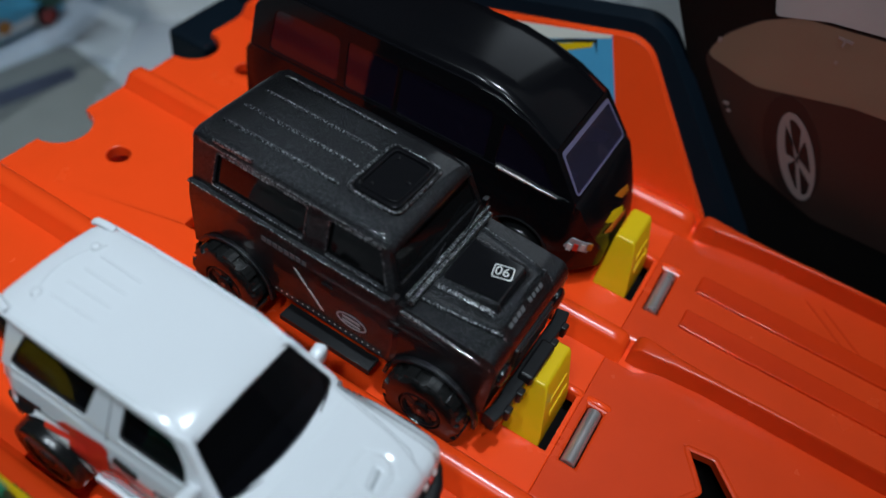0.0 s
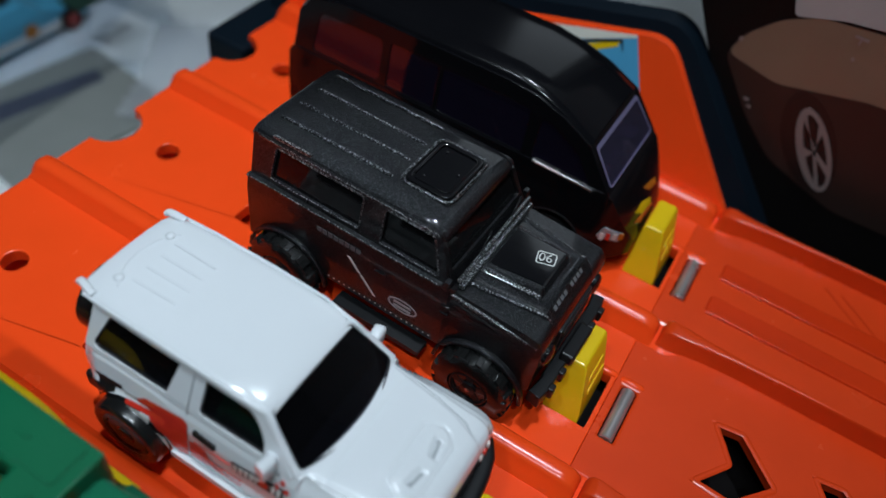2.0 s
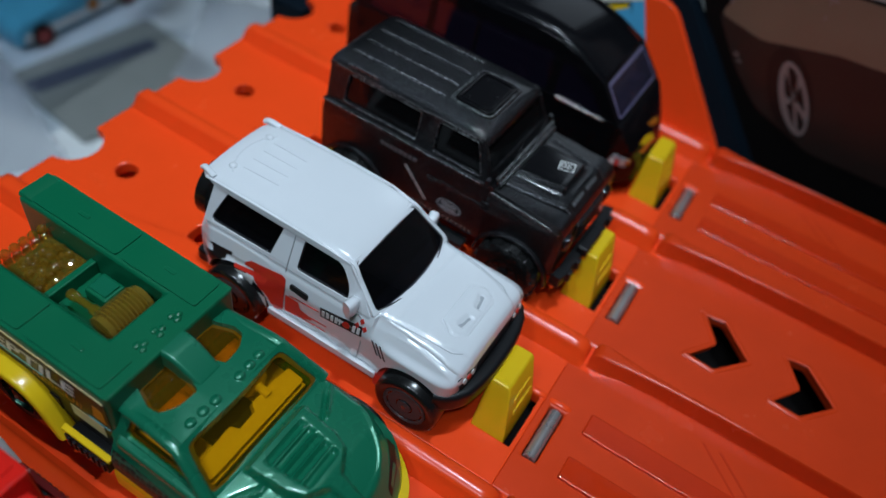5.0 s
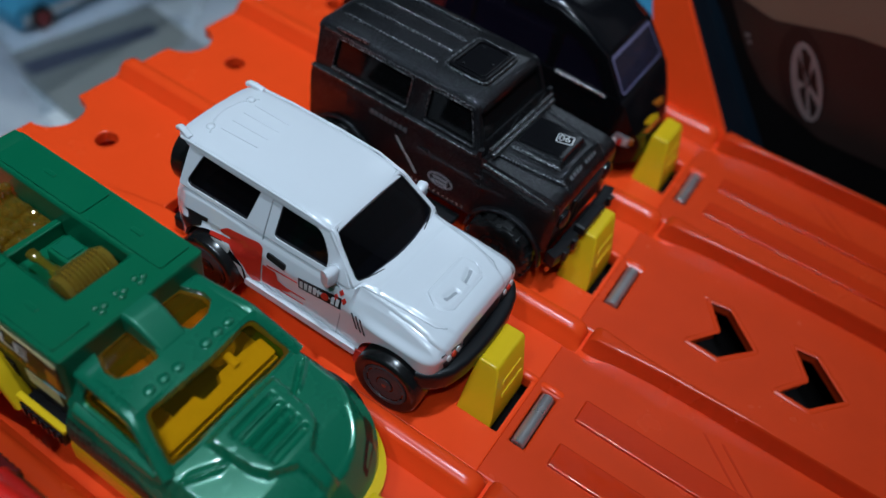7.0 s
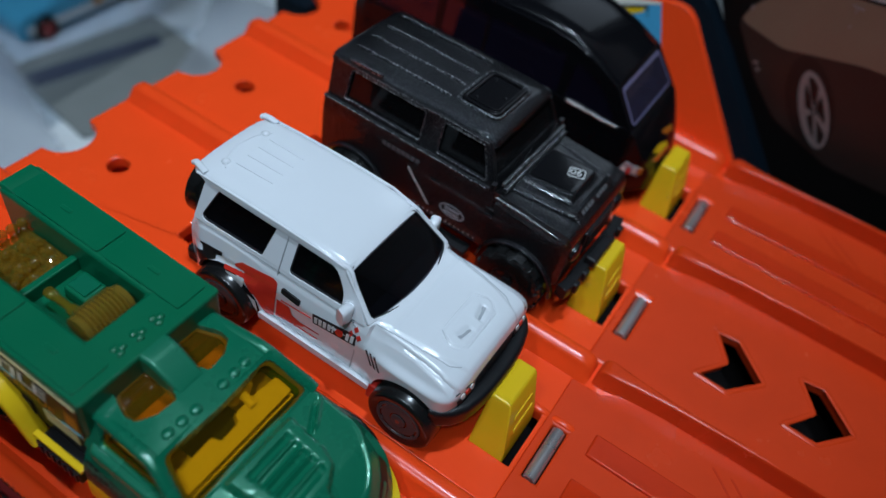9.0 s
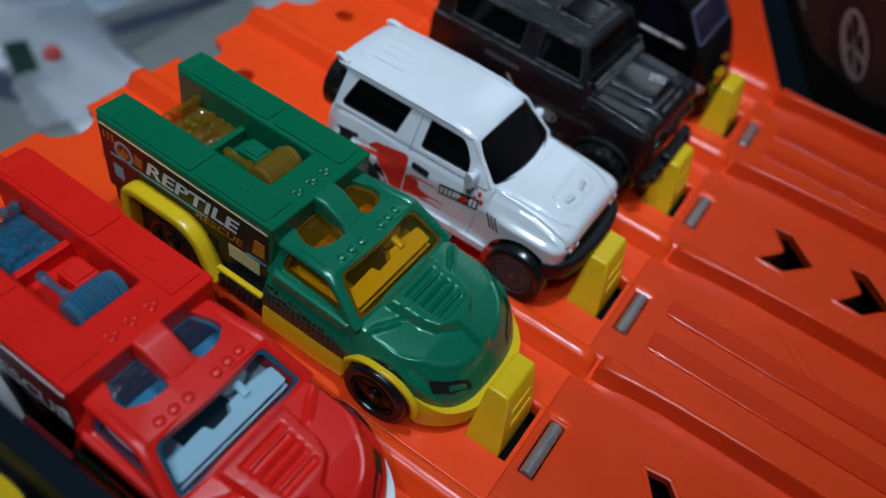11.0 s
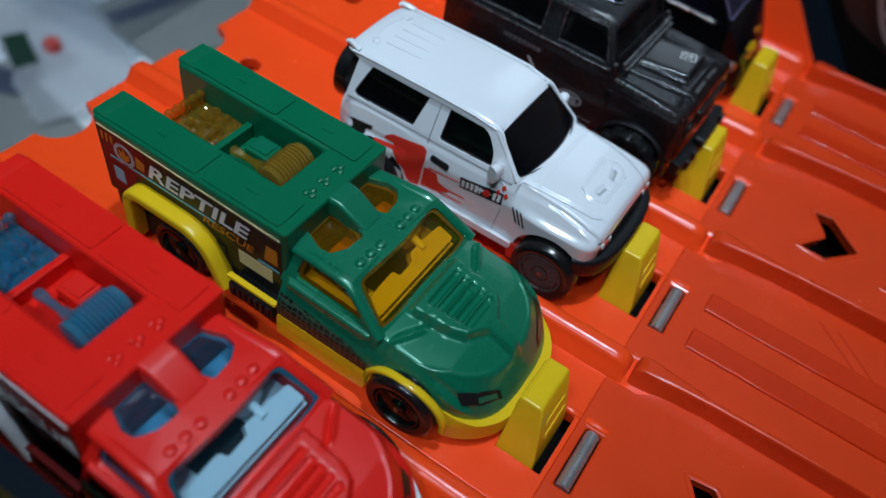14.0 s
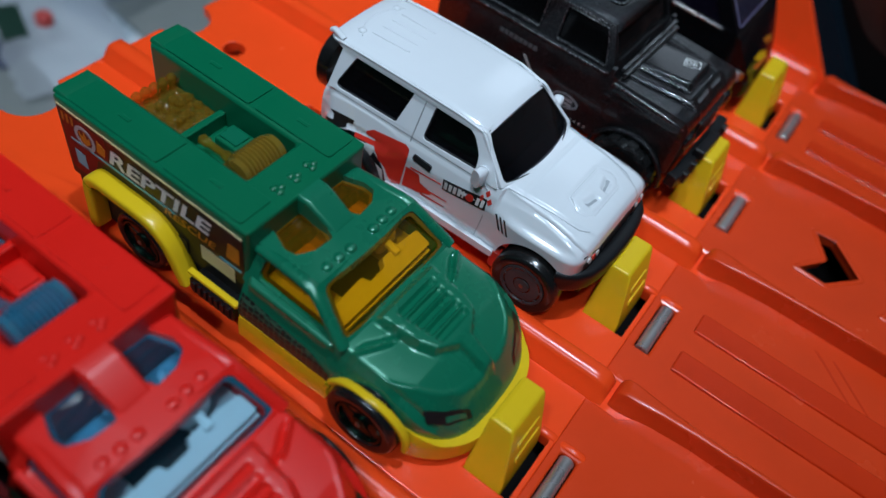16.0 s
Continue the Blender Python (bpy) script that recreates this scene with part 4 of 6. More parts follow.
    for y in (-0.55, 0.5):
        part("wiper", sweep([(-2.20, y, 2.60), (-2.24, y + 0.25, 2.66), (-2.28, y + 0.5, 2.70)], oval(0.02, 0.02, 6)), FLAKE, car, shift=S)
    tail = [(-1.27, 2.36), (1.27, 2.36), (1.12, 3.28), (-1.12, 3.28)]
    pane = rounded([(-0.9, 2.6), (0.9, 2.6), (0.85, 3.1), (-0.85, 3.1)], 0.06)
    part("tailgate", plate(tail, [pane], lambda u, v, w: (-6.38 + w, u, v), 0.1), FLAKE, car, shift=S, bevel=0.02)
    part("rear_window", flat(pane, lambda u, v, w: (-6.33 + w, u, v), 0.02), SMOKE, car, "smoke-tinted rear window", S)

    rings = []
    for x, hw, z in ((-6.46, 1.06, 3.22), (-6.42, 1.10, 3.30), (-6.30, 1.13, 3.36), (-4.5, 1.13, 3.38), (-3.0, 1.13, 3.37), (-2.75, 1.12, 3.34), (-2.62, 1.10, 3.27), (-2.58, 1.08, 3.20)):
        prof = [(-hw, 3.17), (-hw + 0.01, z - 0.11), (-hw + 0.05, z - 0.04), (-hw + 0.15, z), (-0.4, z + 0.02), (0.4, z + 0.02), (hw - 0.15, z), (hw - 0.05, z - 0.04), (hw - 0.01, z - 0.11), (hw, 3.17)]
        rings.append([(x, a, b) for a, b in prof])
    roof = part("roof", loft(rings), FLAKE, car, "charcoal roof with raised ribs", S, smooth=40)
    for y in (-0.66, -0.17, 0.32, 0.84):
        part("roof_rib", sweep([(-6.16, y, 3.37), (-6.10, y, 3.395), (-3.98, y, 3.405), (-3.92, y, 3.385)], oval(0.030, 0.034, 8)), FLAKE_WORN_GLINT, roof, shift=S, smooth=80)
    so = rounded([(-3.76, -0.60), (-2.90, -0.60), (-2.90, 0.60), (-3.76, 0.60)], 0.16)
    si = rounded([(-3.67, -0.50), (-2.99, -0.50), (-2.99, 0.50), (-3.67, 0.50)], 0.11)
    part("sunroof_frame", plate(so, [si], lambda u, v, w: (u, v, 3.455 - w), 0.12), GLOSS, roof, "glossy black sunroof frame", S, bevel=0.035)
    part("sunroof_glass", flat(si, lambda u, v, w: (u, v, 3.425 - w), 0.03), GLOSS, roof, "glossy black sunroof pane", S)
    ring = [(u, v, 3.40) for u, v in rounded([(-3.80, -0.64), (-2.86, -0.64), (-2.86, 0.64), (-3.80, 0.64)], 0.17)]
    part("sunroof_surround", sweep([*ring, ring[0], ring[1]], oval(0.035, 0.030, 8)), FLAKE_WORN_GLINT, roof, shift=S, smooth=80)
    ring = [(u, v, 3.452) for u, v in si]
    part("sunroof_bead", sweep([*ring, ring[0], ring[1]], oval(0.018, 0.016, 6)), GLOSS, roof, shift=S, smooth=80)
    for x, y in ((-3.54, -0.36), (-3.54, 0.36), (-3.10, 0.0)):
        part("sunroof_latch", lathe([(3.41, 0.035), (3.437, 0.033), (3.442, 0.015)], 10, "z", at=(x, y, 0)), GLOSS, roof, shift=S)
    part("roof_side_strip", sweep([(-5.95, -1.10, 3.36), (-5.2, -1.10, 3.37)], pad(0.03, 0.03, 0.02, 2)), FLAKE_WORN_GLINT, roof, shift=S)

    # bonnet panel with the number
    pan = rounded([(-2.03, -0.48), (-1.0, -0.42), (-1.0, 0.42), (-2.03, 0.48)], 0.06)
    part("bonnet_panel", draped(pan, lambda u, v, w: (u, v, bonnet(u, v) - w), 0.010, 0.05), GLOSS, car, "raised black bonnet panel", S, smooth=60)

    for s in (-1, 1):
        part("bulge_edge", sweep(follow([(-2.04, s * 0.585), (-1.5, s * 0.55), (-1.04, s * 0.52)], bonnet, -0.014), oval(0.070, 0.026, 8)), FLAKE_WORN_GLINT, car, "worn edge of the bonnet bulge, its lit sheen painted bright", S, smooth=70)
        part("bonnet_edge", sweep(follow([(-2.2, s * 0.95), (-1.5, s * 0.86), (-0.66, s * 0.73)], bonnet, -0.010), oval(0.030, 0.018, 8)), FLAKE_WORN_GLINT, car, shift=S, smooth=70)

    ca, sa = math.cos(radians(14)), math.sin(radians(14))

    def number(u, v, w):
        x, y = -1.42 + u * ca - v * sa, -0.02 + u * sa + v * ca
        return (x, y, bonnet(x, y) + 0.018 - w)
    part("number_print", letters("06", 0.27, lambda u, v, w: number(u + 0.01, v + 0.03, w), 0.004, 0.9), LIGHT_INK, car, "pale number 06", S)
    fo, fi = rounded([(-0.02, -0.03), (0.31, -0.03), (0.31, 0.26), (-0.02, 0.26)], 0.05), rounded([(-0.0, -0.01), (0.29, -0.01), (0.29, 0.24), (-0.0, 0.24)], 0.04)
    part("number_frame", plate(fo, [fi], number, 0.01), LIGHT_INK, car, "pale rounded frame round the number", S)
    for i in range(9):
        y = -0.55 + i * 0.12
        if i != 4:
            part("nose_bar", flat([(-0.79, y), (-0.73, y), (-0.73, y + 0.085), (-0.79, y + 0.085)], lambda u, v, w: (u, v, bonnet(u, v) + 0.006 - w), 0.01), DIM_INK, car, "small grey printed bars", S)
    # nose
    part("grille", plate(rounded([(-0.62, 1.35), (0.62, 1.35), (0.62, 2.0), (-0.62, 2.0)], 0.05), [], lambda u, v, w: (-0.50 - w, u, v), 0.1), BLACK, car, "black grille", S, bevel=0.02)
    for i in range(5):
        part("grille_bar", box(-0.52, -0.47, -0.55, 0.55, 1.42 + i * 0.12, 1.46 + i * 0.12), BLACK, car, shift=S)
    for s in (-1, 1):
        part("headlight", lathe([(-0.60, 0.20), (-0.50, 0.20), (-0.46, 0.15), (-0.44, 0.05)], 24, "x", at=(0, s * 0.92, 1.72)), GLOSS, car, "round grey headlight", S)
    part("front_bumper", sweep([(-0.42, -1.30, 0.95), (-0.38, -1.1, 0.95), (-0.38, 1.1, 0.95), (-0.42, 1.30, 0.95)], pad(0.12, 0.15, 0.04)), BLACK, car, "black steel-style front bumper", S, bevel=0.02)
    part("winch", box(-0.42, -0.16, -0.42, 0.42, 1.05, 1.28), BLACK, car, "black winch on the bumper", S, bevel=0.05)
    for y in (-1.0, 1.0, -0.6, 0.6):
        part("bumper_lug", box(-0.30, -0.18, y - 0.08, y + 0.08, 0.86, 1.12), BLACK, car, shift=S, bevel=0.03)
    part("chassis", box(-6.2, -0.8, -0.95, 0.95, 0.55, 1.0), BLACK, car, "black plastic chassis", S, bevel=0.05)
    part("interior", box(-6.2, -2.4, -1.1, 1.1, 2.2, 2.5), BLACK, car, "black plastic seats", S, bevel=0.05)
    return car


boxy_car(2, 7.09)


# ---- rescue trucks ----
def mesh_print(name, dark, line):
    """A printed honeycomb: dark cells with paler lines."""
    m = material(name, dark, 0.4, vary=0.1)
    n, l = m.node_tree.nodes, m.node_tree.links
    tc = n.new("ShaderNodeTexCoord")
    vo = n.new("ShaderNodeTexVoronoi")
    vo.feature = "DISTANCE_TO_EDGE"
    vo.inputs["Scale"].default_value = 900.0
    vo.inputs["Randomness"].default_value = 0.35
    l.new(tc.outputs["Object"], vo.inputs["Vector"])
    step = n.new("ShaderNodeMath")
    step.operation = "LESS_THAN"
    step.inputs[1].default_value = 0.10
    l.new(vo.outputs["Distance"], step.inputs[0])
    mix = n.new("ShaderNodeMix")
    mix.data_type = "RGBA"
    mix.inputs["A"].default_value = (*dark, 1)
    mix.inputs["B"].default_value = (*line, 1)
    l.new(step.outputs[0], mix.inputs["Factor"])
    l.new(mix.outputs["Result"], n["Principled BSDF"].inputs["Base Color"])
    return m


HONEY = mesh_print("honeycomb_print", (0.008, 0.008, 0.007), (0.030, 0.085, 0.050))
DECAL_DARK = material("dark_brown_decal", (0.010, 0.009, 0.008), 0.35, vary=0.5, grain=12, spec=0.25)
DECAL_RED = material("deep_red_decal", (0.16, 0.010, 0.010), 0.40, vary=0.3, grain=12, spec=0.15)
WHITE_INK = material("white_print", (0.75, 0.74, 0.72), 0.4, vary=0.05)
AMBER_INK = material("amber_print", (0.50, 0.17, 0.010), 0.4, vary=0.1)
CYAN_INK = material("cyan_print", (0.12, 0.42, 0.50), 0.4, vary=0.1)
CREAM_INK = material("cream_print", (0.62, 0.55, 0.28), 0.4, vary=0.12)
PALE_SEAT = material("pale_blue_plastic", (0.72, 0.80, 0.82), 0.4, vary=0.06)
WHITE_PLASTIC = material("white_plastic", (0.72, 0.73, 0.74), 0.32, vary=0.03)
RIM_GREEN = material("dark_green_chrome_rim", (0.012, 0.035, 0.024), 0.18, metal=0.9, vary=0.3)
REEL_AMBER = tinted("amber_ribbed_plastic", (0.93, 0.68, 0.12), haze=0.55, cloudy=(0.62, 0.42, 0.06), shine=0.26)
REEL_BLUE = tinted("blue_ribbed_plastic", (0.46, 0.80, 0.95), haze=0.55, cloudy=(0.12, 0.54, 0.78), shine=0.26)
DARK_GREY = material("dark_grey_plastic", (0.03, 0.03, 0.032), 0.4, vary=0.15)


def truck(k, yc, label, box_mat, cab_mat, skirt_mat, clear, gear_mat, edge_mat, seat_mat, decal, rim_mat, print_side):
    x0 = -4.55
    car = thing("toy_rescue_truck", x0, yc, 0, label, "toy truck", "cars at the gates")
    car.scale = (1.0, 1.10, 1.0)
    S = (x0, 0, 0)
    hubs = (-6.72, -1.86)
    TOP = 2.50

    # equipment box, open at the back between two side lockers
    plan = [(-8.60, -1.20), (-4.42, -1.20), (-4.42, 1.20), (-8.60, 1.20), (-8.60, 0.52), (-5.20, 0.52), (-5.20, -0.48), (-8.60, -0.48)]
    equip = part("equipment_box", plate(plan, [], lambda u, v, w: (u, v, TOP - w), 1.70), box_mat, car, "moulded plastic equipment box", S, bevel=0.08, segments=3)
    part("box_floor", box(-8.02, -5.0, -0.6, 0.6, 1.40, 1.80), box_mat, equip, shift=S)
    for a, b in ((-1.20, -0.48), (0.52, 1.20)):
        c, h = (a + b) / 2, (b - a) / 2
        for u0, u1 in ((-8.42, -6.34), (-6.22, -4.62)):
            o = rounded([(u0, c - h + 0.07), (u1, c - h + 0.07), (u1, c + h - 0.07), (u0, c + h - 0.07)], 0.06)
            part("locker_lid", plate(o, [], lambda u, v, w: (u, v, TOP + 0.028 - w), 0.04), box_mat, equip, shift=S, bevel=0.026, segments=3)
            part("locker_latch", box((u0 + u1) / 2 - 0.12, (u0 + u1) / 2 + 0.12, c - 0.035, c + 0.035, TOP, TOP + 0.044), box_mat, equip, shift=S, bevel=0.012)
        part("rear_peak", loft([[(x, c - h * f, TOP - 0.02), (x, c + h * f, TOP - 0.02), (x, c + h * f * 0.88, z), (x, c - h * f * 0.88, z)] for x, z, f in ((-8.61, TOP + 0.05, 0.9), (-8.40, TOP + 0.045, 0.9), (-8.28, TOP + 0.01, 0.9))]), box_mat, equip, shift=S, bevel=0.02)
    part("cross_bar", box(-6.94, -6.80, -0.50, 0.54, 1.75, 2.08), box_mat, equip, shift=S, bevel=0.03)
    part("tool_tray", box(-6.56, -6.06, 0.06, 0.46, 1.78, 2.05), box_mat, equip, shift=S, bevel=0.04)
    tray = rounded([(-6.50, 0.12), (-6.12, 0.12), (-6.12, 0.40), (-6.50, 0.40)], 0.03)
    part("tray_lid", plate(tray, [], lambda u, v, w: (u, v, 2.08 - w), 0.05), cab_mat, equip, shift=S, bevel=0.012)
    for y in (-0.32, 0.0, 0.32):
        for dx, dy in ((-0.06, -0.04), (0.0, 0.05), (0.06, -0.03)):
            dome = lathe([(TOP - 0.02, 0.062), (TOP + 0.018, 0.06), (TOP + 0.036, 0.042), (TOP + 0.042, 0.012)], 12, "z", at=(-4.72 + dx, y + dy, 0))
            part("roof_stud", dome, box_mat, equip, shift=S)
    # clear-plastic gear
    gear = bmesh.new()
    box(-8.02, -6.95, -0.46, 0.50, 1.80, 1.98, gear)
    rng = random.Random(7)
    part("gear_tray", gear, gear_mat, car, "clear tinted tray of gear", S, bevel=0.03)
    gear = bmesh.new()
    for i in range(7):
        for j in range(6):
            x, y = -7.78 + i * 0.125 + rng.uniform(-0.05, 0.05), -0.38 + j * 0.155 + rng.uniform(-0.05, 0.05)
            r, h = rng.uniform(0.045, 0.11), rng.uniform(-0.05, 0.08)
            n = rng.choice((5, 6, 8))
            lathe([(1.95, r), (1.98 + h, r * 1.02), (2.02 + h, r * rng.uniform(0.6, 0.9)), (2.05 + h, r * 0.4), (2.06 + h, r * 0.1)], n, "z", gear, (x, y, 0))
    for j in range(6):
        y = -0.40 + j * 0.165
        lathe([(1.90, 0.075), (2.08, 0.065), (2.13, 0.085), (2.19, 0.085), (2.24, 0.05), (2.25, 0.02)], 8, "z", gear, (-7.97, y, 0))
    tagged(part("lumpy_gear", gear, gear_mat, car, "lumpy clear moulded gear", S, smooth=8), kind="stuff")
    reel = [(-0.40, 0.27), (-0.31, 0.27)]
    for i in range(9):
        y = -0.28 + i * 0.066
        reel += [(y - 0.022, 0.225), (y, 0.31), (y + 0.022, 0.31), (y + 0.04, 0.225)]
    reel += [(0.29, 0.27), (0.37, 0.27)]
    part("hose_reel", lathe([(-0.42, 0.05), (-0.42, 0.18), *reel, (0.38, 0.18), (0.38, 0.05)], 24, "y", at=(-5.56, 0.03, 2.20)), REEL_AMBER if print_side == "reptile" else REEL_BLUE, car, "ribbed hose reel", S, smooth=30)
    part("hose_nozzle", lathe([(-6.62, 0.05), (-6.58, 0.085), (-6.44, 0.085), (-6.40, 0.06), (-6.10, 0.06), (-6.05, 0.09), (-5.92, 0.09), (-5.88, 0.06), (-5.60, 0.06)], 12, "x", at=(0, -0.14, 2.12)), gear_mat, car, "clear hose nozzle", S)

    # sides of the box
    for s in (-1, 1):
        def skin(u, v, w):
            return (u, s * (1.212 - w), v)
        dec = rounded([(-8.50, 0.85), (-4.50, 0.85), (-4.50, 2.28), (-8.50, 2.36)], 0.04)
        panel_ob = part("side_decal", flat(dec, skin, 0.012), decal, car, "dark printed side panel", S)
        edge = CREAM_INK if print_side == "reptile" else WHITE_INK
        part("decal_edge", flat([(-8.48, 2.36), (-4.52, 2.30), (-4.52, 2.33), (-8.48, 2.39)], lambda u, v, w: skin(u, v, w - 0.006), 0.012), edge, panel_ob, shift=S)
        if s < 0 and print_side == "reptile":
            def ink(u, v, w):
                return skin(u, v, w - 0.008)
            maroon = rounded([(-8.46, 1.02), (-7.96, 1.00), (-7.70, 1.66), (-7.40, 1.70), (-7.42, 2.28), (-8.46, 2.30)], 0.05)
            part("maroon_patch", flat(maroon, lambda u, v, w: skin(u, v, w - 0.003), 0.012), DECAL_RED, panel_ob, "dark maroon printed ground", S)
            part("word_print", letters("REPTILE", 0.46, lambda u, v, w: ink(-7.40 + u, 1.86 + v, w), 0.004, 1.38, 0.012, 0.22), WHITE_INK, panel_ob, "white printed word REPTILE", S)
            part("word_print", letters("RESCUE", 0.24, lambda u, v, w: ink(-6.20 + u, 1.61 + v, w), 0.004, 1.32, 0.004, 0.22), AMBER_INK, panel_ob, "amber printed word RESCUE", S)
            part("word_rule", flat([(-8.3, 1.74), (-5.9, 1.73), (-5.9, 1.77), (-8.3, 1.78)], ink, 0.008), CYAN_INK, panel_ob, shift=S)
            ro, ri = circle(-7.92, 1.98, 0.24, 24), circle(-7.92, 1.98, 0.17, 24)
            part("round_badge", plate(ro, [ri], ink, 0.008), GREY_INK, panel_ob, "grey ring badge", S)
            paw = [(-8.04, 1.90), (-7.92, 1.82), (-7.80, 1.92), (-7.80, 2.06), (-7.87, 1.98), (-7.92, 2.12), (-7.97, 1.98), (-8.05, 2.06)]
            part("badge_mark", flat(paw, ink, 0.008), AMBER_INK, panel_ob, "amber flame-shaped mark", S)
            part("amber_patch", flat([(-7.66, 1.88), (-7.48, 1.86), (-7.44, 2.06), (-7.62, 2.14)], ink, 0.008), AMBER_INK, panel_ob, shift=S)
            part("amber_patch", flat([(-4.86, 1.66), (-4.58, 1.66), (-4.58, 2.02), (-4.80, 2.02)], ink, 0.008), AMBER_INK, panel_ob, shift=S)
            for i in range(3):
                part("amber_tick", flat([(-8.42 + i * 0.11, 2.08), (-8.38 + i * 0.11, 2.08), (-8.36 + i * 0.11, 2.26), (-8.41 + i * 0.11, 2.26)], ink, 0.008), AMBER_INK, panel_ob, shift=S)
            part("cyan_patch", flat([(-8.28, 1.22), (-8.04, 1.20), (-8.04, 1.52), (-8.28, 1.54)], ink, 0.008), CYAN_INK, panel_ob, shift=S)
            part("cream_patch", flat([(-5.42, 1.14), (-4.70, 1.14), (-4.70, 1.46), (-5.42, 1.46)], ink, 0.008), CREAM_INK, panel_ob, "cream printed panel", S)
            part("cyan_rule", flat([(-5.0, 1.50), (-4.55, 1.50), (-4.55, 1.54), (-5.0, 1.54)], ink, 0.008), CYAN_INK, panel_ob, shift=S)
        elif s < 0:
            def ink(u, v, w):
                return skin(u, v, w - 0.008)
            part("word_print", letters("RESCUE", 0.54, lambda u, v, w: ink(-6.40 + u, 1.46 + v, w), 0.004, 0.94, 0.014, 0.10), LIGHT_INK, panel_ob, "pale printed word RESCUE", S)
            part("word_rule", flat([(-8.3, 1.28), (-4.62, 1.28), (-4.62, 1.32), (-8.3, 1.32)], ink, 0.008), LIGHT_INK, panel_ob, shift=S)
            for i in range(4):
                a = -8.0 + i * 0.34
                part("pale_bar", flat([(a, 1.38), (a + 0.24, 1.38), (a + 0.27, 1.80), (a + 0.03, 1.80)], ink, 0.008), LIGHT_INK, panel_ob, "pale printed bars", S)
            part("pale_patch", flat([(-4.72, 1.36), (-4.55, 1.36), (-4.55, 1.86), (-4.72, 1.86)], ink, 0.008), LIGHT_INK, panel_ob, shift=S)
        # rear wheel hoop
        hoop = rounded([(-7.80, 0.25), (-7.74, 1.46), (-6.06, 1.46), (-5.62, 0.48)], [0, 0.34, 0.50, 0], 8)
        part("wheel_hoop", sweep([(x, s * 1.34, z) for x, z in hoop], pad(0.15, 0.115, 0.07)), skirt_mat, car, "moulded rear wheel hoop", S, smooth=60)
        part("rear_well", box(-7.78, -5.72, s * 1.222 - 0.01, s * 1.222 + 0.01, 0.25, 1.30), BLACK, car, shift=S)
        tread_plate = rounded([(-5.46, 0.52), (-4.50, 0.52), (-4.50, 0.86), (-5.46, 0.86)], 0.08)
        part("side_locker", plate(tread_plate, [], lambda u, v, w: (u, s * (1.46 - w), v), 0.3), BLACK, car, "black ribbed locker", S, bevel=0.03)
        for i in range(7):
            part("locker_rib", box(-5.38 + i * 0.125, -5.32 + i * 0.125, s * 1.47 - 0.015, s * 1.47 + 0.015, 0.58, 0.80), BLACK, car, shift=S)
        part("side_rail", box(-5.50, -4.45, s * 1.40 - 0.05, s * 1.40 + 0.05, 0.90, 0.98), skirt_mat if print_side == "reptile" else decal, car, shift=S, bevel=0.02)

    # cab: lower body and bonnet
    line = [(-4.45, 1.66), (-2.62, 1.62), (-1.4, 1.49), (-0.46, 1.20)]

    def high(x):
        return along(line, x) - 0.22 * max(0.0, (x + 1.9) / 1.42) ** 4

    def width(x, z):
        w = (1.37 + 0.03 * ease(-1.3, -2.4, x)) * max(0.0004, 1 - max(0.0, (x + 2.0) / 1.58) ** 2.6) ** (1 / 2.6)
        return w * (1 - 0.13 * ease(0.95, 1.65, z))

    def low(x):
        return along([(-4.45, 0.74), (-2.9, 0.74), (-2.5, 0.92), (-1.86, 1.00), (-1.2, 0.86), (-0.9, 0.60), (-0.5, 0.54)], x)

    def bonnet(x, y):
        a = abs(y)
        z = high(x) - 0.07 * (y / 1.3) ** 2
        # flat top with a crisp edge, falling steeply to the wings and the nose
        rho = ((a / (1.37 + 0.03 * ease(-1.3, -2.4, x))) ** 2.6 + max(0.0, (x + 2.0) / 1.58) ** 2.6) ** (1 / 2.6)
        brim = along([(-2.7, 0.96), (-2.3, 0.94), (-1.67, 0.87), (-1.36, 0.80), (-0.9, 0.77)], x)
        fall = along([(-2.7, 0.04), (-2.2, 0.10), (-1.5, 0.20), (-1.0, 0.32), (-0.46, 0.40)], x)
        z -= fall * min(1.0, max(0.0, (rho - brim) / (1 - brim)))
        z += 0.022 * math.exp(-((rho - brim + 0.015) / 0.022) ** 2) * ease(-2.5, -2.1, x)
        z -= 0.36 * ease(-2.60, -2.72, x) * (1 - ease(0.98, 1.08, a)) * ease(-4.40, -4.30, x)
        # raised middle with louvres, running out into a narrow tongue
        b = along([(-2.44, 0.60), (-1.75, 0.54), (-1.50, 0.45), (-1.40, 0.30), (-1.28, 0.12), (-0.75, 0.08)], x)
        tall = along([(-2.52, 0.0), (-2.40, 0.15), (-1.5, 0.17), (-1.25, 0.155), (-0.84, 0.14), (-0.72, 0.0)], x)
        z += tall * ease(b + 0.055, b - 0.025, a)
        if -2.32 < x < -1.47 and a < 0.5:
            t = ((x + 2.32) / 0.17) % 1.0
            q = along([(-2.32, 0.39), (-1.5, 0.32)], x)
            z -= 0.080 * ease(q + 0.03, q - 0.03, a) * ease(0.05, 0.25, t) * (1 - ease(0.65, 0.95, t)) * (1.1 - 0.4 * t)
        # slanting scoops by the screen
        if -2.5 < x < -1.9:
            m = (x + 2.35) * 0.42 / 0.28
            d = (a - 1.08 + m) * 0.55
            near = ease(-2.42, -2.34, x) * (1 - ease(-2.10, -2.02, x))
            z += (0.055 * math.exp(-((d - 0.045) / 0.03) ** 2) - 0.055 * math.exp(-((d + 0.03) / 0.035) ** 2)) * near
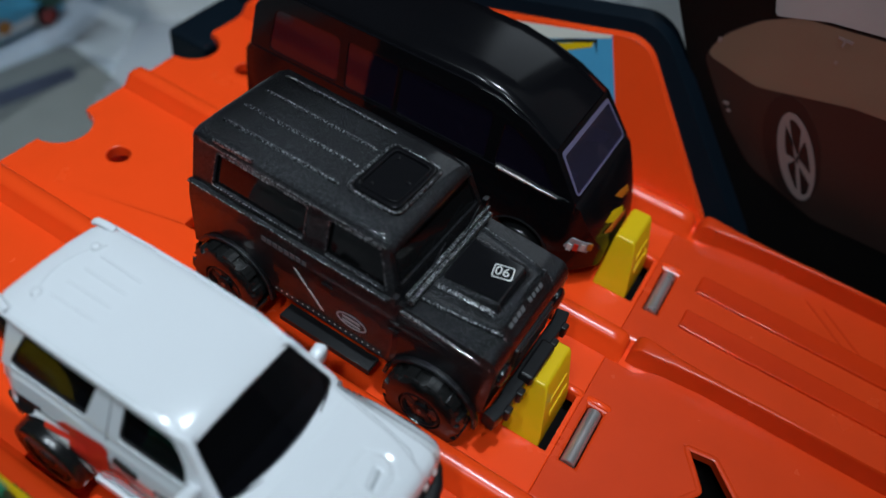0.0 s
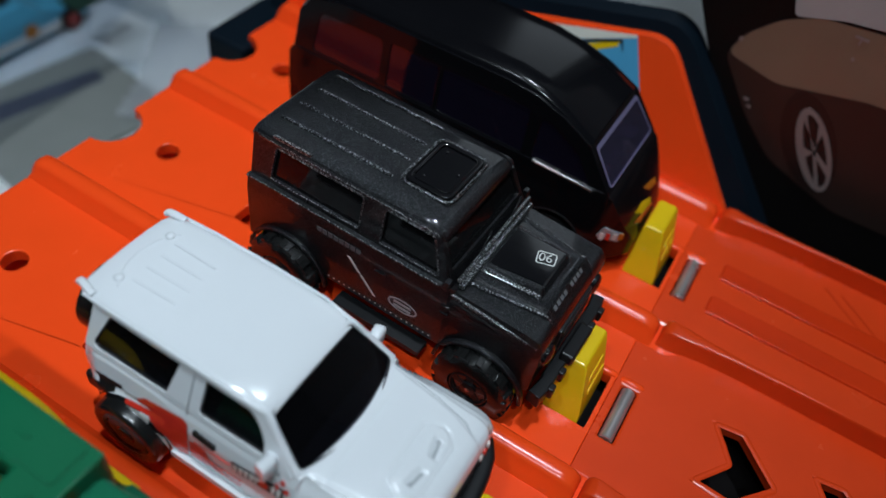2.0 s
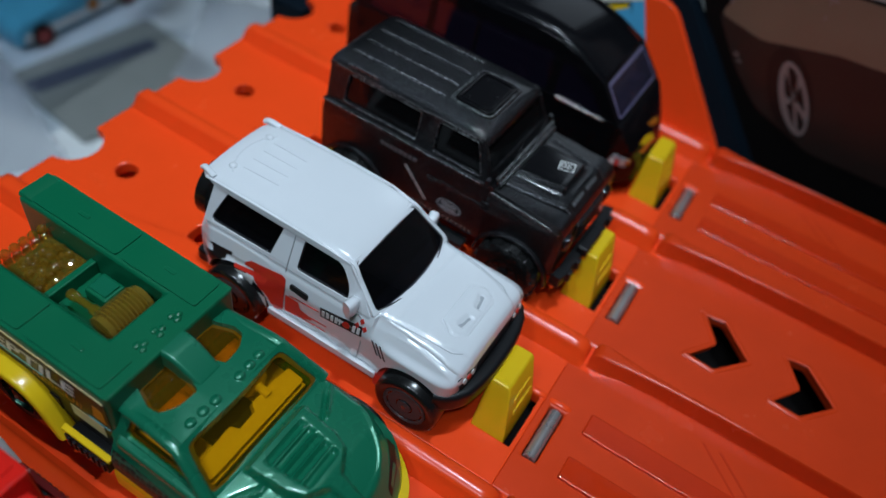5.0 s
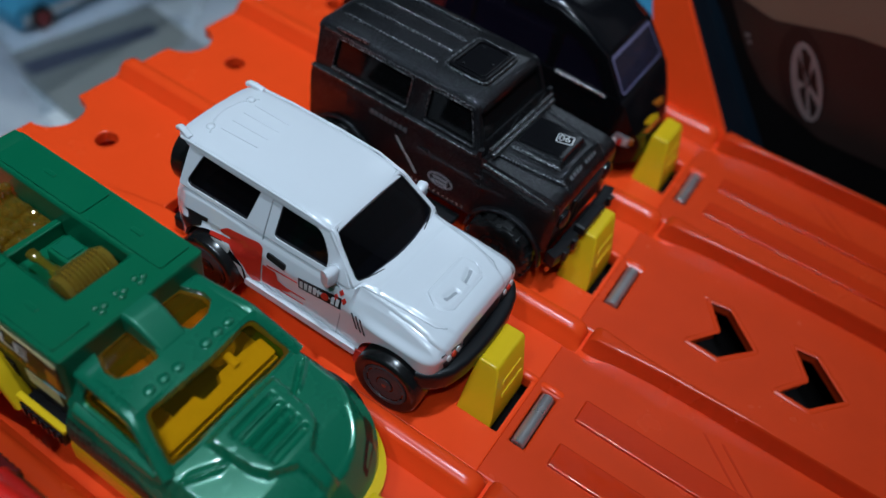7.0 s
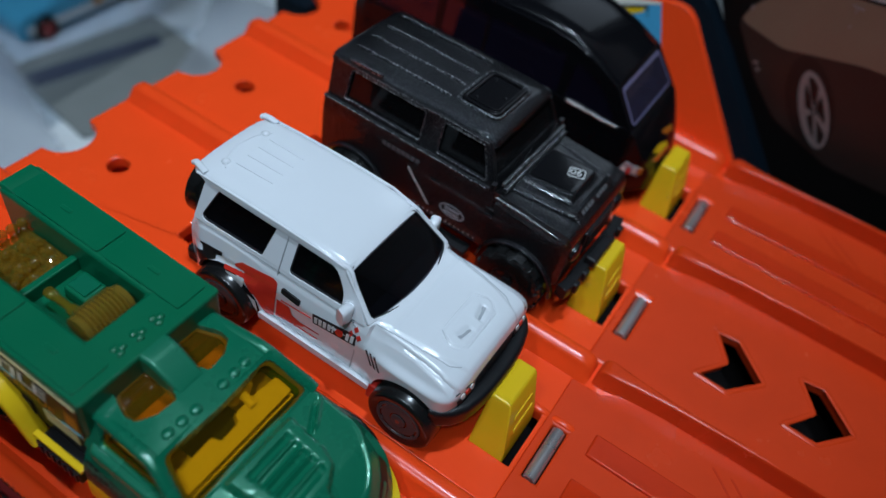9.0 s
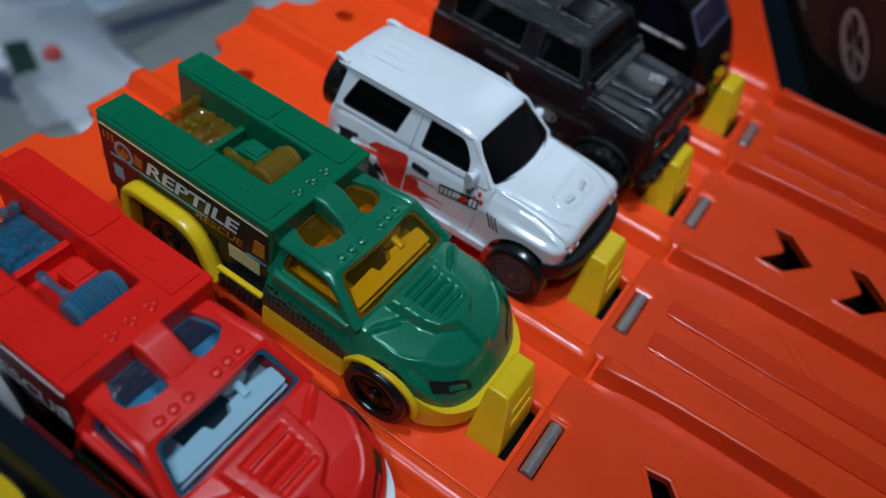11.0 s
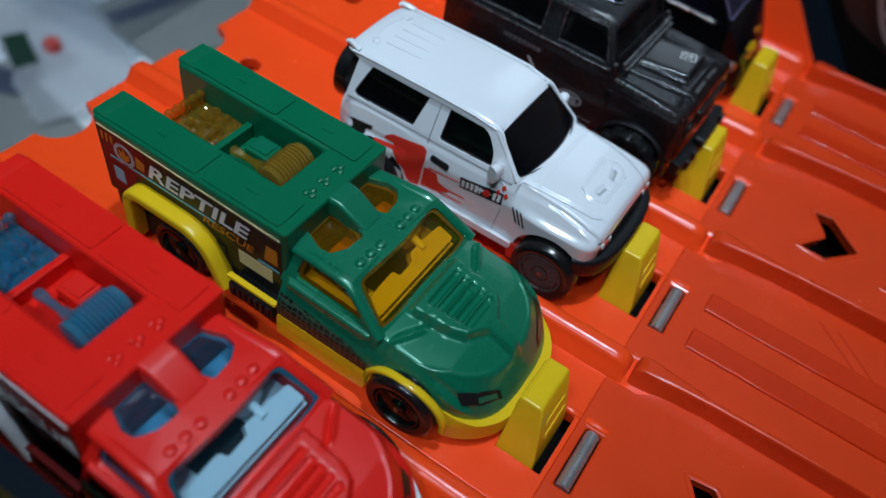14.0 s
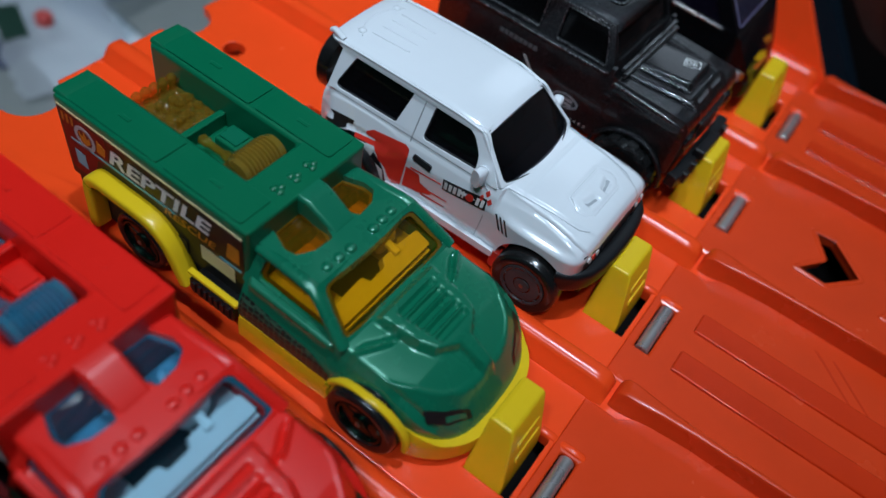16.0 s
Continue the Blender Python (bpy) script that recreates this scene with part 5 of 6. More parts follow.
        return z

    part("cab", relief(nose_stations(-4.45, -0.425, 0.022, 0.5), low, bonnet, width, 0.07, 8, 96), cab_mat, car, "pearl enamel cab and bonnet", S, smooth=50)

    def skirt_w(x, z):
        w = 1.37 + 0.09 * bump_at(x, -1.9, 0.75) + (0.05 * ease(-2.6, -3.2, x) if x < -2.6 else 0.0)
        return w * max(0.001, 1 - max(0.0, (x + 2.0) / 1.73) ** 2.8) ** (1 / 2.8) * (1 - 0.04 * ease(0.5, 0.95, z))

    def skirt_low(x):
        return arch(x, (hubs[1],), 0.72, 0.32, along([(-4.45, 0.20), (-1.0, 0.20), (-0.3, 0.24)], x))

    def skirt_high(x):
        return along([(-4.45, 0.70), (-2.95, 0.72), (-2.62, 0.86), (-2.2, 1.00), (-1.86, 1.04), (-1.4, 0.98), (-1.05, 0.78), (-0.7, 0.64), (-0.28, 0.60)], x)
    part("skirt", shell(stations(-4.45, -0.28, 0.07), skirt_low, skirt_high, skirt_w, 0.0, 6), skirt_mat, car, "moulded lower skirt and bumper", S, smooth=45)
    for s, y in ((-1, 1.44), (1, 1.20)):
        lip = [(hubs[1] + 0.76 * math.cos(a), s * (y - 0.05 * abs(math.cos(a))), 0.56 + 0.70 * math.sin(a)) for a in [math.pi * (-0.02 + 1.06 * i / 18) for i in range(19)]]
        part("arch_lip", sweep(lip, pad(0.06, 0.05, 0.035)), skirt_mat, car, "moulded front wheel arch", S, smooth=70)
    part("bumper_gap", box(-0.36, -0.23, -0.30, 0.30, 0.60, 0.80), skirt_mat, car, shift=S, bevel=0.03)
    for s in (-1, 1):
        part("honeycomb_panel", skin_patch(-4.42, -2.62, lambda u: 0.78, lambda u: along([(-4.42, 1.28), (-3.0, 1.16), (-2.62, 0.98)], u), lambda u, v, w: (u, s * (width(u, v) - w), v)), HONEY, car, "black honeycomb print", S)
        eye = rounded([(-1.15, 1.10), (-0.91, 0.88), (-0.67, 0.54), (-0.58, 0.54), (-0.76, 0.90), (-1.0, 1.13)], 0.02)
        part("headlight", draped(eye, lambda u, v, w: (u, s * v, bonnet(u, v) - w), 0.012, 0.06), BLACK_INK, car, "dark slit headlight", S, smooth=60)
        lens = rounded([(-0.86, 0.90), (-0.68, 0.62), (-0.63, 0.62), (-0.80, 0.92)], 0.015)
        part("headlight_lens", draped(lens, lambda u, v, w: (u, s * v, bonnet(u, v) - w), 0.020, 0.06), cab_mat, car, shift=S, smooth=60)

    # greenhouse: one clear moulding under a frame
    def ghigh(x):
        return along([(-4.44, 1.98), (-4.0, 2.04), (-3.36, 2.06), (-2.62, 1.58)], x)

    def gwidth(x, z):
        return 1.17 - 0.46 * max(0.0, z - 1.55)
    part("clear_canopy", shell(stations(-4.44, -2.66, 0.12), lambda x: 1.36, ghigh, gwidth, 0.03, 5), clear, car, "clear tinted windscreen and windows", S, smooth=40)

    # roof: a header over the windscreen, side rails and a middle spine leave two large skylights
    def roof_z(x, y):
        return 2.20 - 0.07 * (y / 1.0) ** 2 - 0.05 * ease(-3.4, -3.15, x)
    panes = [rounded([(-4.46, s * 0.20), (-4.16, s * 0.20), (-3.86, s * 0.22), (-3.68, s * 0.28), (-3.72, s * 0.60), (-3.88, s * 0.82), (-4.08, s * 0.84), (-4.46, s * 0.70)], [0.02, 0.03, 0.04, 0.04, 0.05, 0.04, 0.04, 0.03], 3) for s in (-1, 1)]
    lid = rounded([(-4.50, -0.98), (-3.46, -1.05), (-3.24, -1.01), (-3.14, 0.0), (-3.24, 1.01), (-3.46, 1.05), (-4.50, 0.98)], [0, 0.15, 0.15, 0.4, 0.15, 0.15, 0])
    roof = part("cab_roof", plate(lid, panes, lambda u, v, w: (u, v, roof_z(u, v) - w), 0.16), cab_mat, car, "cab roof with two large skylight openings", S, bevel=0.055, segments=3)
    for s, pane in zip((-1, 1), panes):
        facets = bmesh.new()
        rng2 = random.Random(5)
        outer = [facets.verts.new((u, v, roof_z(u, v) - 0.13)) for u, v in pane[::3]]
        cu, cv = sum(p[0] for p in pane) / len(pane), sum(p[1] for p in pane) / len(pane)
        inner = [facets.verts.new((cu + 0.5 * (u - cu), cv + 0.5 * (v - cv), 2.03 + rng2.uniform(-0.05, 0.04))) for u, v in pane[::3]]
        for i in range(len(outer)):
            j = (i + 1) % len(outer)
            facets.faces.new((outer[i], outer[j], inner[j]))
            facets.faces.new((outer[i], inner[j], inner[i]))
        facets.faces.new(inner)
        part("skylight", facets, AMBER_DEEP if print_side == "reptile" else BLUE_DEEP, roof, "clear faceted skylight", S, smooth=8)
        small = [(cu + 0.84 * (u - cu), cv + 0.84 * (v - cv)) for u, v in pane]
        part("glass_edge", plate(pane, [small], lambda u, v, w: (u, v, roof_z(u, v) - 0.11 - w), 0.03), edge_mat, roof, "tinted edge of the skylight", S)
    part("roof_spine", loft([[(x, -w * 1.02, z - 0.36), (x, w * 1.02, z - 0.36), (x, w, z - 0.05), (x, w * 0.86, z), (x, -w * 0.86, z), (x, -w, z - 0.05)] for x, w, z in ((-4.5, 0.25, 2.50), (-4.28, 0.245, 2.49), (-4.18, 0.24, 2.46), (-3.70, 0.22, 2.20))]), cab_mat, roof, shift=S, bevel=0.035)
    part("cab_back", box(-4.52, -4.40, -0.98, 0.98, 1.6, 2.04), cab_mat, car, shift=S, bevel=0.04)

    def wscreen(u, v, w):
        bow = 0.10 * (1 - min(1.0, (u / 1.2) ** 2)) * (1 - v)
        return (-2.60 + bow - 0.66 * v - 0.5 * w, u, 1.60 + 0.55 * v - 0.86 * w)
    low_edge = [-1 + 0.125 * i for i in range(17)]
    fo = [*[(u * 1.24, -0.10) for u in low_edge], *rounded([(1.24, -0.1), (1.05, 1.02), (-1.05, 1.02), (-1.24, -0.1)], [0, 0.08, 0.08, 0])[1:-1]]
    fi = [*[(u * 1.07, 0.02) for u in low_edge], *rounded([(1.07, 0.02), (1.11, 0.10), (0.94, 0.93), (-0.94, 0.93), (-1.11, 0.10), (-1.07, 0.02)], [0, 0.05, 0.12, 0.12, 0.05, 0])[1:-1]]
    fe = [(u * 0.93, 0.07 + (v - 0.02) * 0.90) for u, v in fi]
    part("glass_edge", plate(fi, [fe], lambda u, v, w: wscreen(u, v, w + 0.03), 0.02), edge_mat, car, "tinted edge of the windscreen", S)
    for s in (-1, 1):
        part("roof_rail", sweep([(-4.46, s * 0.98, 2.03), (-4.0, s * 1.00, 2.07), (-3.5, s * 1.03, 2.09), (-3.30, s * 1.04, 2.07), (-3.14, s * 1.07, 1.97), (-2.88, s * 1.13, 1.78), (-2.66, s * 1.19, 1.61), (-2.54, s * 1.21, 1.52)], oval(0.10, 0.085, 12)), cab_mat, car, "rounded roof rail and front pillar", S, smooth=80)
    part("windscreen_frame", plate(fo, [fi], wscreen, 0.08), cab_mat, car, shift=S, bevel=0.03)
    for s in (-1, 1):
        def flank(u, v, w):
            return (u, s * (1.235 - 0.42 * (v - 1.50) - w), v)
        door_line = rounded([(-4.50, 1.46), (-2.62, 1.46), (-2.64, 1.60), (-3.22, 2.07), (-4.50, 2.04)], [0, 0.05, 0.08, 0.15, 0])
        dwin = rounded([(-4.26, 1.62), (-2.92, 1.58), (-3.00, 1.70), (-3.36, 1.96), (-4.22, 2.00)], [0.10, 0.05, 0.10, 0.14, 0.10])
        du, dv = -3.64, 1.80
        dsmall = [(du + 0.90 * (u - du), dv + 0.82 * (v - dv)) for u, v in dwin]
        part("glass_edge", plate(dwin, [dsmall], lambda u, v, w: flank(u, v, w + 0.07), 0.02), edge_mat, car, "tinted edge of the door window", S)
        part("door_frame", plate(door_line, [dwin], flank, 0.13), cab_mat, car, shift=S, bevel=0.055, segments=3)
        for i in range(3):
            part("roof_rivet", lathe([(2.05, 0.092), (2.175, 0.086), (2.200, 0.058), (2.210, 0.014)], 14, "z", at=(-3.37 - 0.02 * i, s * (0.24 + i * 0.22), 0.012 - 0.016 * i)), cab_mat, roof, shift=S, smooth=70)
    # inside
    dash = rounded([(-0.98, 0.04), (0.98, 0.04), (0.94, 0.40), (0.62, 0.44), (0.16, 0.44), (0.12, 0.30), (-0.22, 0.28), (-0.28, 0.44), (-0.94, 0.40)], 0.05)
    part("dashboard", plate(dash, [], lambda u, v, w: (-2.74 - 0.76 * v - 0.4 * w, u, 1.56 + 0.46 * v - 0.9 * w), 0.18), seat_mat, car, "moulded dashboard", S, bevel=0.05)
    part("steering_wheel", lathe([(-0.04, 0.02), (-0.04, 0.20), (0.0, 0.23), (0.04, 0.20), (0.05, 0.02)], 24, "x", at=(-3.24, 0.42, 1.80)), seat_mat, car, "moulded steering wheel", S, smooth=60)
    part("steering_post", sweep([(-3.24, 0.42, 1.80), (-2.98, 0.42, 1.72)], oval(0.07, 0.07, 10)), seat_mat, car, shift=S)
    part("cab_floor", box(-4.28, -2.75, -1.0, 1.0, 1.37, 1.42), seat_mat, car, shift=S)
    for s in (-1, 1):
        part("seat", box(-4.2, -3.6, s * 0.55 - 0.35, s * 0.55 + 0.35, 1.42, 1.66), seat_mat, car, "moulded seat", S, bevel=0.08)
    # black plate laid on the floor to put in the shade of a gap
    part("footwell", box(-3.55, -3.02, -0.55, 0.30, 1.42, 1.45), BLACK, car, "black plate painting in the dark of a footwell gap", S)
    part("chassis", box(-8.3, -0.9, -0.9, 0.9, 0.30, 0.78), BLACK, car, "dark plastic chassis", S, bevel=0.05)
    part("lower_box", box(-8.45, -4.5, -1.18, 1.18, 0.42, 0.86), decal, car, shift=S, bevel=0.03)
    for h in hubs:
        for s in (-1, 1):
            wheel(car, S, h, s * ((1.58 if s < 0 else 1.38) if h > -3 else 1.40), s, 0.64 if h > -3 else 0.58, 0.40, 0.42, rim_mat, spokes=5, dish=0.07, rim_label="dark five-spoke rim")
    return car


truck(0, -0.47, "green and yellow toy rescue truck with amber clear windows", GREEN, PEARL, YELLOW, AMBER, AMBER_GEAR, AMBER_EDGE, YELLOW, DECAL_DARK, RIM_GREEN, "reptile")
truck(-1, -4.37, "red and white toy rescue truck with blue clear windows", RED, RED_GLOSS, WHITE_PLASTIC, BLUE_CLEAR, BLUE_GEAR, BLUE_EDGE, PALE_SEAT, DECAL_RED, BLACK, "band")


# ---- black van ----
def van(k, yc):
    x0 = -4.4
    car = thing("toy_van", x0, yc, 0, "glossy black toy van with tinted windows and flame print", "toy van", "cars at the gates")
    S = (x0, 0, 0)
    hubs = (-6.9, -1.95)

    def low(x):
        return arch(x, hubs, 0.66, 0.55, along([(-8.6, 0.45), (-1.0, 0.38), (-0.4, 0.5)], x))

    def high(x):
        return along([(-8.62, 1.9), (-8.5, 2.1), (-1.25, 2.16), (-1.0, 2.05), (-0.72, 1.55), (-0.50, 1.15), (-0.38, 0.85)], x)

    def width(x, z):
        w = 1.30 + 0.04 * bump_at(z, 1.2, 0.6)
        t = max(0.0, (x + 1.5) / 1.2)
        return w * max(0.1, 1 - t ** 2.6 * 0.55) - 0.06 * ease(-8.3, -8.65, x)
    part("body", shell(stations(-8.62, -0.38, 0.1), low, high, width, 0.05), VAN_BLACK, car, "gloss black lower body", S, smooth=45)
    top = [(-8.52, 2.0), (-8.40, 3.0), (-8.05, 3.42), (-7.4, 3.56), (-3.6, 3.62), (-3.0, 3.52), (-2.4, 3.30), (-1.76, 2.96), (-1.10, 2.12)]

    def side(s):
        return lambda u, v, w: (u, s * (1.29 - 0.10 * max(0, v - 2.0) - w), v)
    outline = [(-8.50, 1.95), (-1.08, 1.95), (-1.10, 2.12), (-1.74, 2.94), (-2.4, 3.26), (-3.0, 3.44), (-3.6, 3.50), (-7.4, 3.46), (-8.05, 3.32), (-8.38, 2.95)]
    wins = [rounded([(-8.0, 2.18), (-6.35, 2.18), (-6.35, 3.12), (-7.85, 3.08)], 0.14), rounded([(-6.15, 2.18), (-5.05, 2.18), (-5.05, 3.14), (-6.15, 3.13)], 0.06),
            rounded([(-4.95, 2.18), (-3.0, 2.18), (-3.05, 3.14), (-4.95, 3.15)], 0.08), rounded([(-2.78, 2.18), (-1.52, 2.18), (-1.95, 2.72), (-2.55, 3.02), (-2.78, 3.06)], 0.08)]
    for s in (-1, 1):
        part("van_side", plate(outline, wins, side(s), 0.07), VAN_BLACK, car, shift=S, bevel=0.02)
        for loop in wins:
            part("side_window", flat(loop, lambda u, v, w: side(s)(u, v, w + 0.02), 0.02), VAN_GLASS, car, "dark tinted side window", S)
        part("window_trim", sweep([(-2.72, s * 1.30, 2.15), (-2.0, s * 1.30, 2.13), (-1.45, s * 1.28, 2.10)], pad(0.03, 0.025, 0.015)), STEEL, car, "silver window trim", S)
        part("arch_rim", sweep([(hubs[1] + 0.68 * math.cos(a), s * 1.34, 0.55 + 0.68 * math.sin(a)) for a in [math.pi * i / 12 for i in range(13)]], oval(0.022, 0.022, 6)), BLACK, car, "thin dark arch line", S)
        part("headlight", flat(rounded([(-1.05, 1.12), (-0.62, 0.98), (-0.58, 1.20), (-0.95, 1.38)], 0.05), lambda u, v, w: (u, s * (width(u, v) + 0.03 - w), v), 0.05), GREY_INK, car, "silver headlight", S)
    for m, pts in ((YELLOW, [(-0.60, -0.50), (-0.50, -0.20), (-0.46, 0.30), (-0.52, 0.32), (-0.60, -0.10)]), (RED_INK, [(-0.52, -0.62), (-0.44, -0.30), (-0.42, 0.4), (-0.455, 0.4), (-0.50, -0.25)]),
                   (AMBER_INK, [(-0.70, 0.1), (-0.60, 0.35), (-0.57, 0.7), (-0.64, 0.7), (-0.68, 0.4)])):
        part("flame_print", flat(pts, lambda u, v, w: (u, v, high(u) + 0.062 - w), 0.02), m, car, "flame print on the nose", S)
    for s in (-1, 1):
        for i, m in enumerate((WHITE_INK, RED_INK, LIGHT_INK, AMBER_INK)):
            q = [(-0.98 + i * 0.11, 1.06), (-0.90 + i * 0.11, 1.04), (-0.90 + i * 0.11, 1.20), (-0.98 + i * 0.11, 1.24)]
            part("lamp_segment", flat(q, lambda u, v, w: (u, s * (width(u, v) + 0.045 - w), v), 0.02), m, car, shift=S)
    # roof skin
    rings = []
    for x, z in top[1:]:
        hw = 1.20 - 0.10 * max(0, z - 2.0) + (0.09 if x > -2.0 else 0.03)
        ring = [(-hw - 0.02, z - 0.16), (-hw, z - 0.07), (-hw + 0.10, z + 0.01), (-hw * 0.6, z + 0.05), (0, z + 0.07), (hw * 0.6, z + 0.05), (hw - 0.10, z + 0.01), (hw, z - 0.07), (hw + 0.02, z - 0.16)]
        rings.append([(x, a, b) for a, b in ring])
    part("roof", loft(rings[:-1]), VAN_BLACK, car, "gloss black domed roof", S, smooth=50)

    def screen(u, v, w):
        return (-1.70 + 0.66 * (1 - v) - 0.06 * (u / 1.1) ** 2 - 0.78 * w, u, 2.94 - 0.80 * (1 - v) - 0.62 * w)
    fr = rounded([(-1.26, -0.02), (1.26, -0.02), (1.16, 1.02), (-1.16, 1.02)], 0.06)
    gl = rounded([(-1.12, 0.06), (1.12, 0.06), (1.03, 0.92), (-1.03, 0.92)], 0.10)
    part("windscreen_frame", plate(fr, [gl], screen, 0.06), VAN_BLACK, car, shift=S, bevel=0.02)
    part("windscreen", flat(gl, lambda u, v, w: screen(u, v, w - 0.005), 0.03), LILAC, car, "lilac-tinted clear windscreen", S)
    rimo = gl
    rimi = rounded([(-1.075, 0.10), (1.075, 0.10), (0.985, 0.83), (-0.985, 0.83)], 0.05)
    part("windscreen_lip", plate(rimo, [rimi], lambda u, v, w: screen(u, v, w - 0.012), 0.02), LILAC_EDGE, car, shift=S)
    part("interior", box(-8.3, -1.5, -1.1, 1.1, 1.6, 2.05), BLACK, car, "black plastic interior", S, bevel=0.05)
    part("dashboard", box(-1.9, -1.3, -1.0, 1.0, 2.0, 2.2), DARK_GREY, car, shift=S, bevel=0.08)
    for x in (-2.9, -4.2):
        for s in (-1, 1):
            part("seat", box(x - 0.2, x + 0.2, s * 0.5 - 0.35, s * 0.5 + 0.35, 2.0, 2.7), BLACK, car, shift=S, bevel=0.1)
    tail = [(-1.24, 1.95), (1.24, 1.95), (1.15, 3.0), (-1.15, 3.0)]
    part("tailgate", plate(tail, [rounded([(-0.95, 2.2), (0.95, 2.2), (0.9, 2.9), (-0.9, 2.9)], 0.1)], lambda u, v, w: (-8.50 + 0.12 * (v - 1.95) + w, u, v), 0.08), VAN_BLACK, car, shift=S, bevel=0.02)
    part("chassis", box(-8.2, -0.8, -0.95, 0.95, 0.25, 0.6), BLACK, car, shift=S, bevel=0.04)
    for h in hubs:
        for s in (-1, 1):
            wheel(car, S, h, s * 1.40, s, 0.50, 0.42, 0.32, RIM_DARK, spokes=5, dish=0.05)
    return car


van(3, 10.98)


# ---- beside and behind the racetrack ----
# sticker on the side panel
STICKER_BLUE = material("sticker_blue", (0.07, 0.33, 0.55), 0.35, vary=0.08)
STICKER_CREAM = material("sticker_cream", (0.70, 0.68, 0.60), 0.4, vary=0.05)
BROWN = material("brown_print", (0.235, 0.155, 0.105), 0.45, vary=0.12, grain=4)
BROWN_DARK = material("dark_brown_print", (0.034, 0.019, 0.016), 0.45, vary=0.2, grain=4)
CARTON = material("black_carton", (0.006, 0.005, 0.005), 0.5, vary=0.2, grain=6, spec=0.2)
TYRE_PRINT = material("tyre_brown_print", (0.016, 0.010, 0.009), 0.45, vary=0.2, grain=4)
PALE_PRINT = material("pale_grey_carton_print", (0.44, 0.42, 0.42), 0.5, vary=0.08, grain=4)
PINK_INK = material("pale_pink_print", (0.27, 0.21, 0.20), 0.5, vary=0.1)

stick = part("sticker", flat([(-6.2, 1.96), (-2.45, 2.85), (-1.75, 1.5), (-5.6, 0.5)], lambda u, v, w: far_place(u, v, w - 0.012), 0.012), STICKER_BLUE, track, "blue printed sticker with cream and yellow marks", TS)


def sticker_place(u, v, w):
    return far_place(u, v, w - 0.020)


part("sticker_band", flat([(-6.2, 1.97), (-2.45, 2.87), (-2.46, 2.81), (-3.87, 2.25), (-6.2, 1.2)], sticker_place, 0.012), STICKER_CREAM, stick, shift=TS)
part("sticker_mark", flat([(-3.9, 2.10), (-2.77, 2.62), (-2.77, 2.50), (-3.5, 2.10), (-3.8, 1.95)], sticker_place, 0.012), YELLOW, stick, "yellow shape with dark edge", TS)
part("sticker_line", flat([(-3.95, 2.16), (-3.3, 2.47), (-2.72, 2.68), (-2.60, 2.40), (-2.74, 2.60), (-3.3, 2.40), (-3.9, 2.10)], sticker_place, 0.012), BLACK_INK, stick, shift=TS)

# near side wall beside the red truck, and the yellow lever outside it
wall_n = rounded([(-11.5, -1.0), (1.2, -1.0), (-1.2, 3.0), (-11.5, 2.9)], [0, 0, 0.4, 0.2], 5)
NEAR_Y = lane_y(-1) - 1.80
part("near_wall", plate(wall_n, [], lambda u, v, w: (u, NEAR_Y - w, v), 0.33), NAVY, track, "navy plastic side wall", TS, bevel=0.08)
part("back_corner", box(-12.6, -11.3, 11.2, 14.6, -3.0, -0.15), NAVY, track, "navy plastic corner behind the deck", TS, bevel=0.15)
# darker, duller yellow: the lever's shade is mixed into its colour
SHADED_YELLOW = material("shaded_yellow_plastic", (0.55, 0.36, 0.006), 0.6, vary=0.08, grain=14, spec=0.06)
lever = thing("launch_lever", -6.2, NEAR_Y - 2.0, TABLE_Z, "yellow plastic launch lever beside the track", "lever")
LS = (-6.2, NEAR_Y - 2.0, TABLE_Z)
arm = rounded([(-9.5, -6.82), (-5.9, -6.80), (-5.0, -6.92), (-4.78, -6.82), (-4.15, -6.78), (-3.6, -6.88), (-3.2, -7.4), (-3.2, -9.6), (-9.5, -9.6)], [0.1, 0.2, 0.1, 0.1, 0.2, 0.2, 0.4, 0.4, 0.4])
part("arm", plate(arm, [], lambda u, v, w: (u, v, 2.0 - w), 1.0), SHADED_YELLOW, lever, "yellow lever plate", LS, bevel=0.12)
part("post", box(-6.9, -5.9, -8.6, -7.8, TABLE_Z, 1.1), NAVY, lever, "navy post", LS, bevel=0.1)

# dark carton with a printed car, leaning behind the far side
carton = thing("printed_carton", 4.5, 15.6, TABLE_Z, "black carton with a brown car print, leaning beside the track", "box")
CS = (4.5, 15.6, TABLE_Z)


def face(u, v, w):
    return (u, 14.7 + w, v)


part("carton", plate([(-1.65, 7.0), (-1.9, 4.4), (1.35, -1.2), (4.0, -9.0), (26, -9.0), (26, 20), (-1.65, 20)], [], face, 5.0), CARTON, carton, "black carton", CS, bevel=0.05)
prt = lambda d: (lambda u, v, w: face(u, v, w - d))
body = rounded([(-0.62, 2.95), (-0.45, 3.55), (0.12, 4.12), (0.75, 4.45), (2.3, 4.62), (12, 5.2), (12, 0.4), (3.0, 0.35), (1.25, 0.95), (0.35, 1.75)], [0.2, 0.3, 0.2, 0.2, 0.2, 0, 0, 0.2, 0.3, 0.3], 4)
part("printed_body", flat(body, prt(0.012), 0.012), BROWN_DARK, carton, "dark brown printed car body", CS)
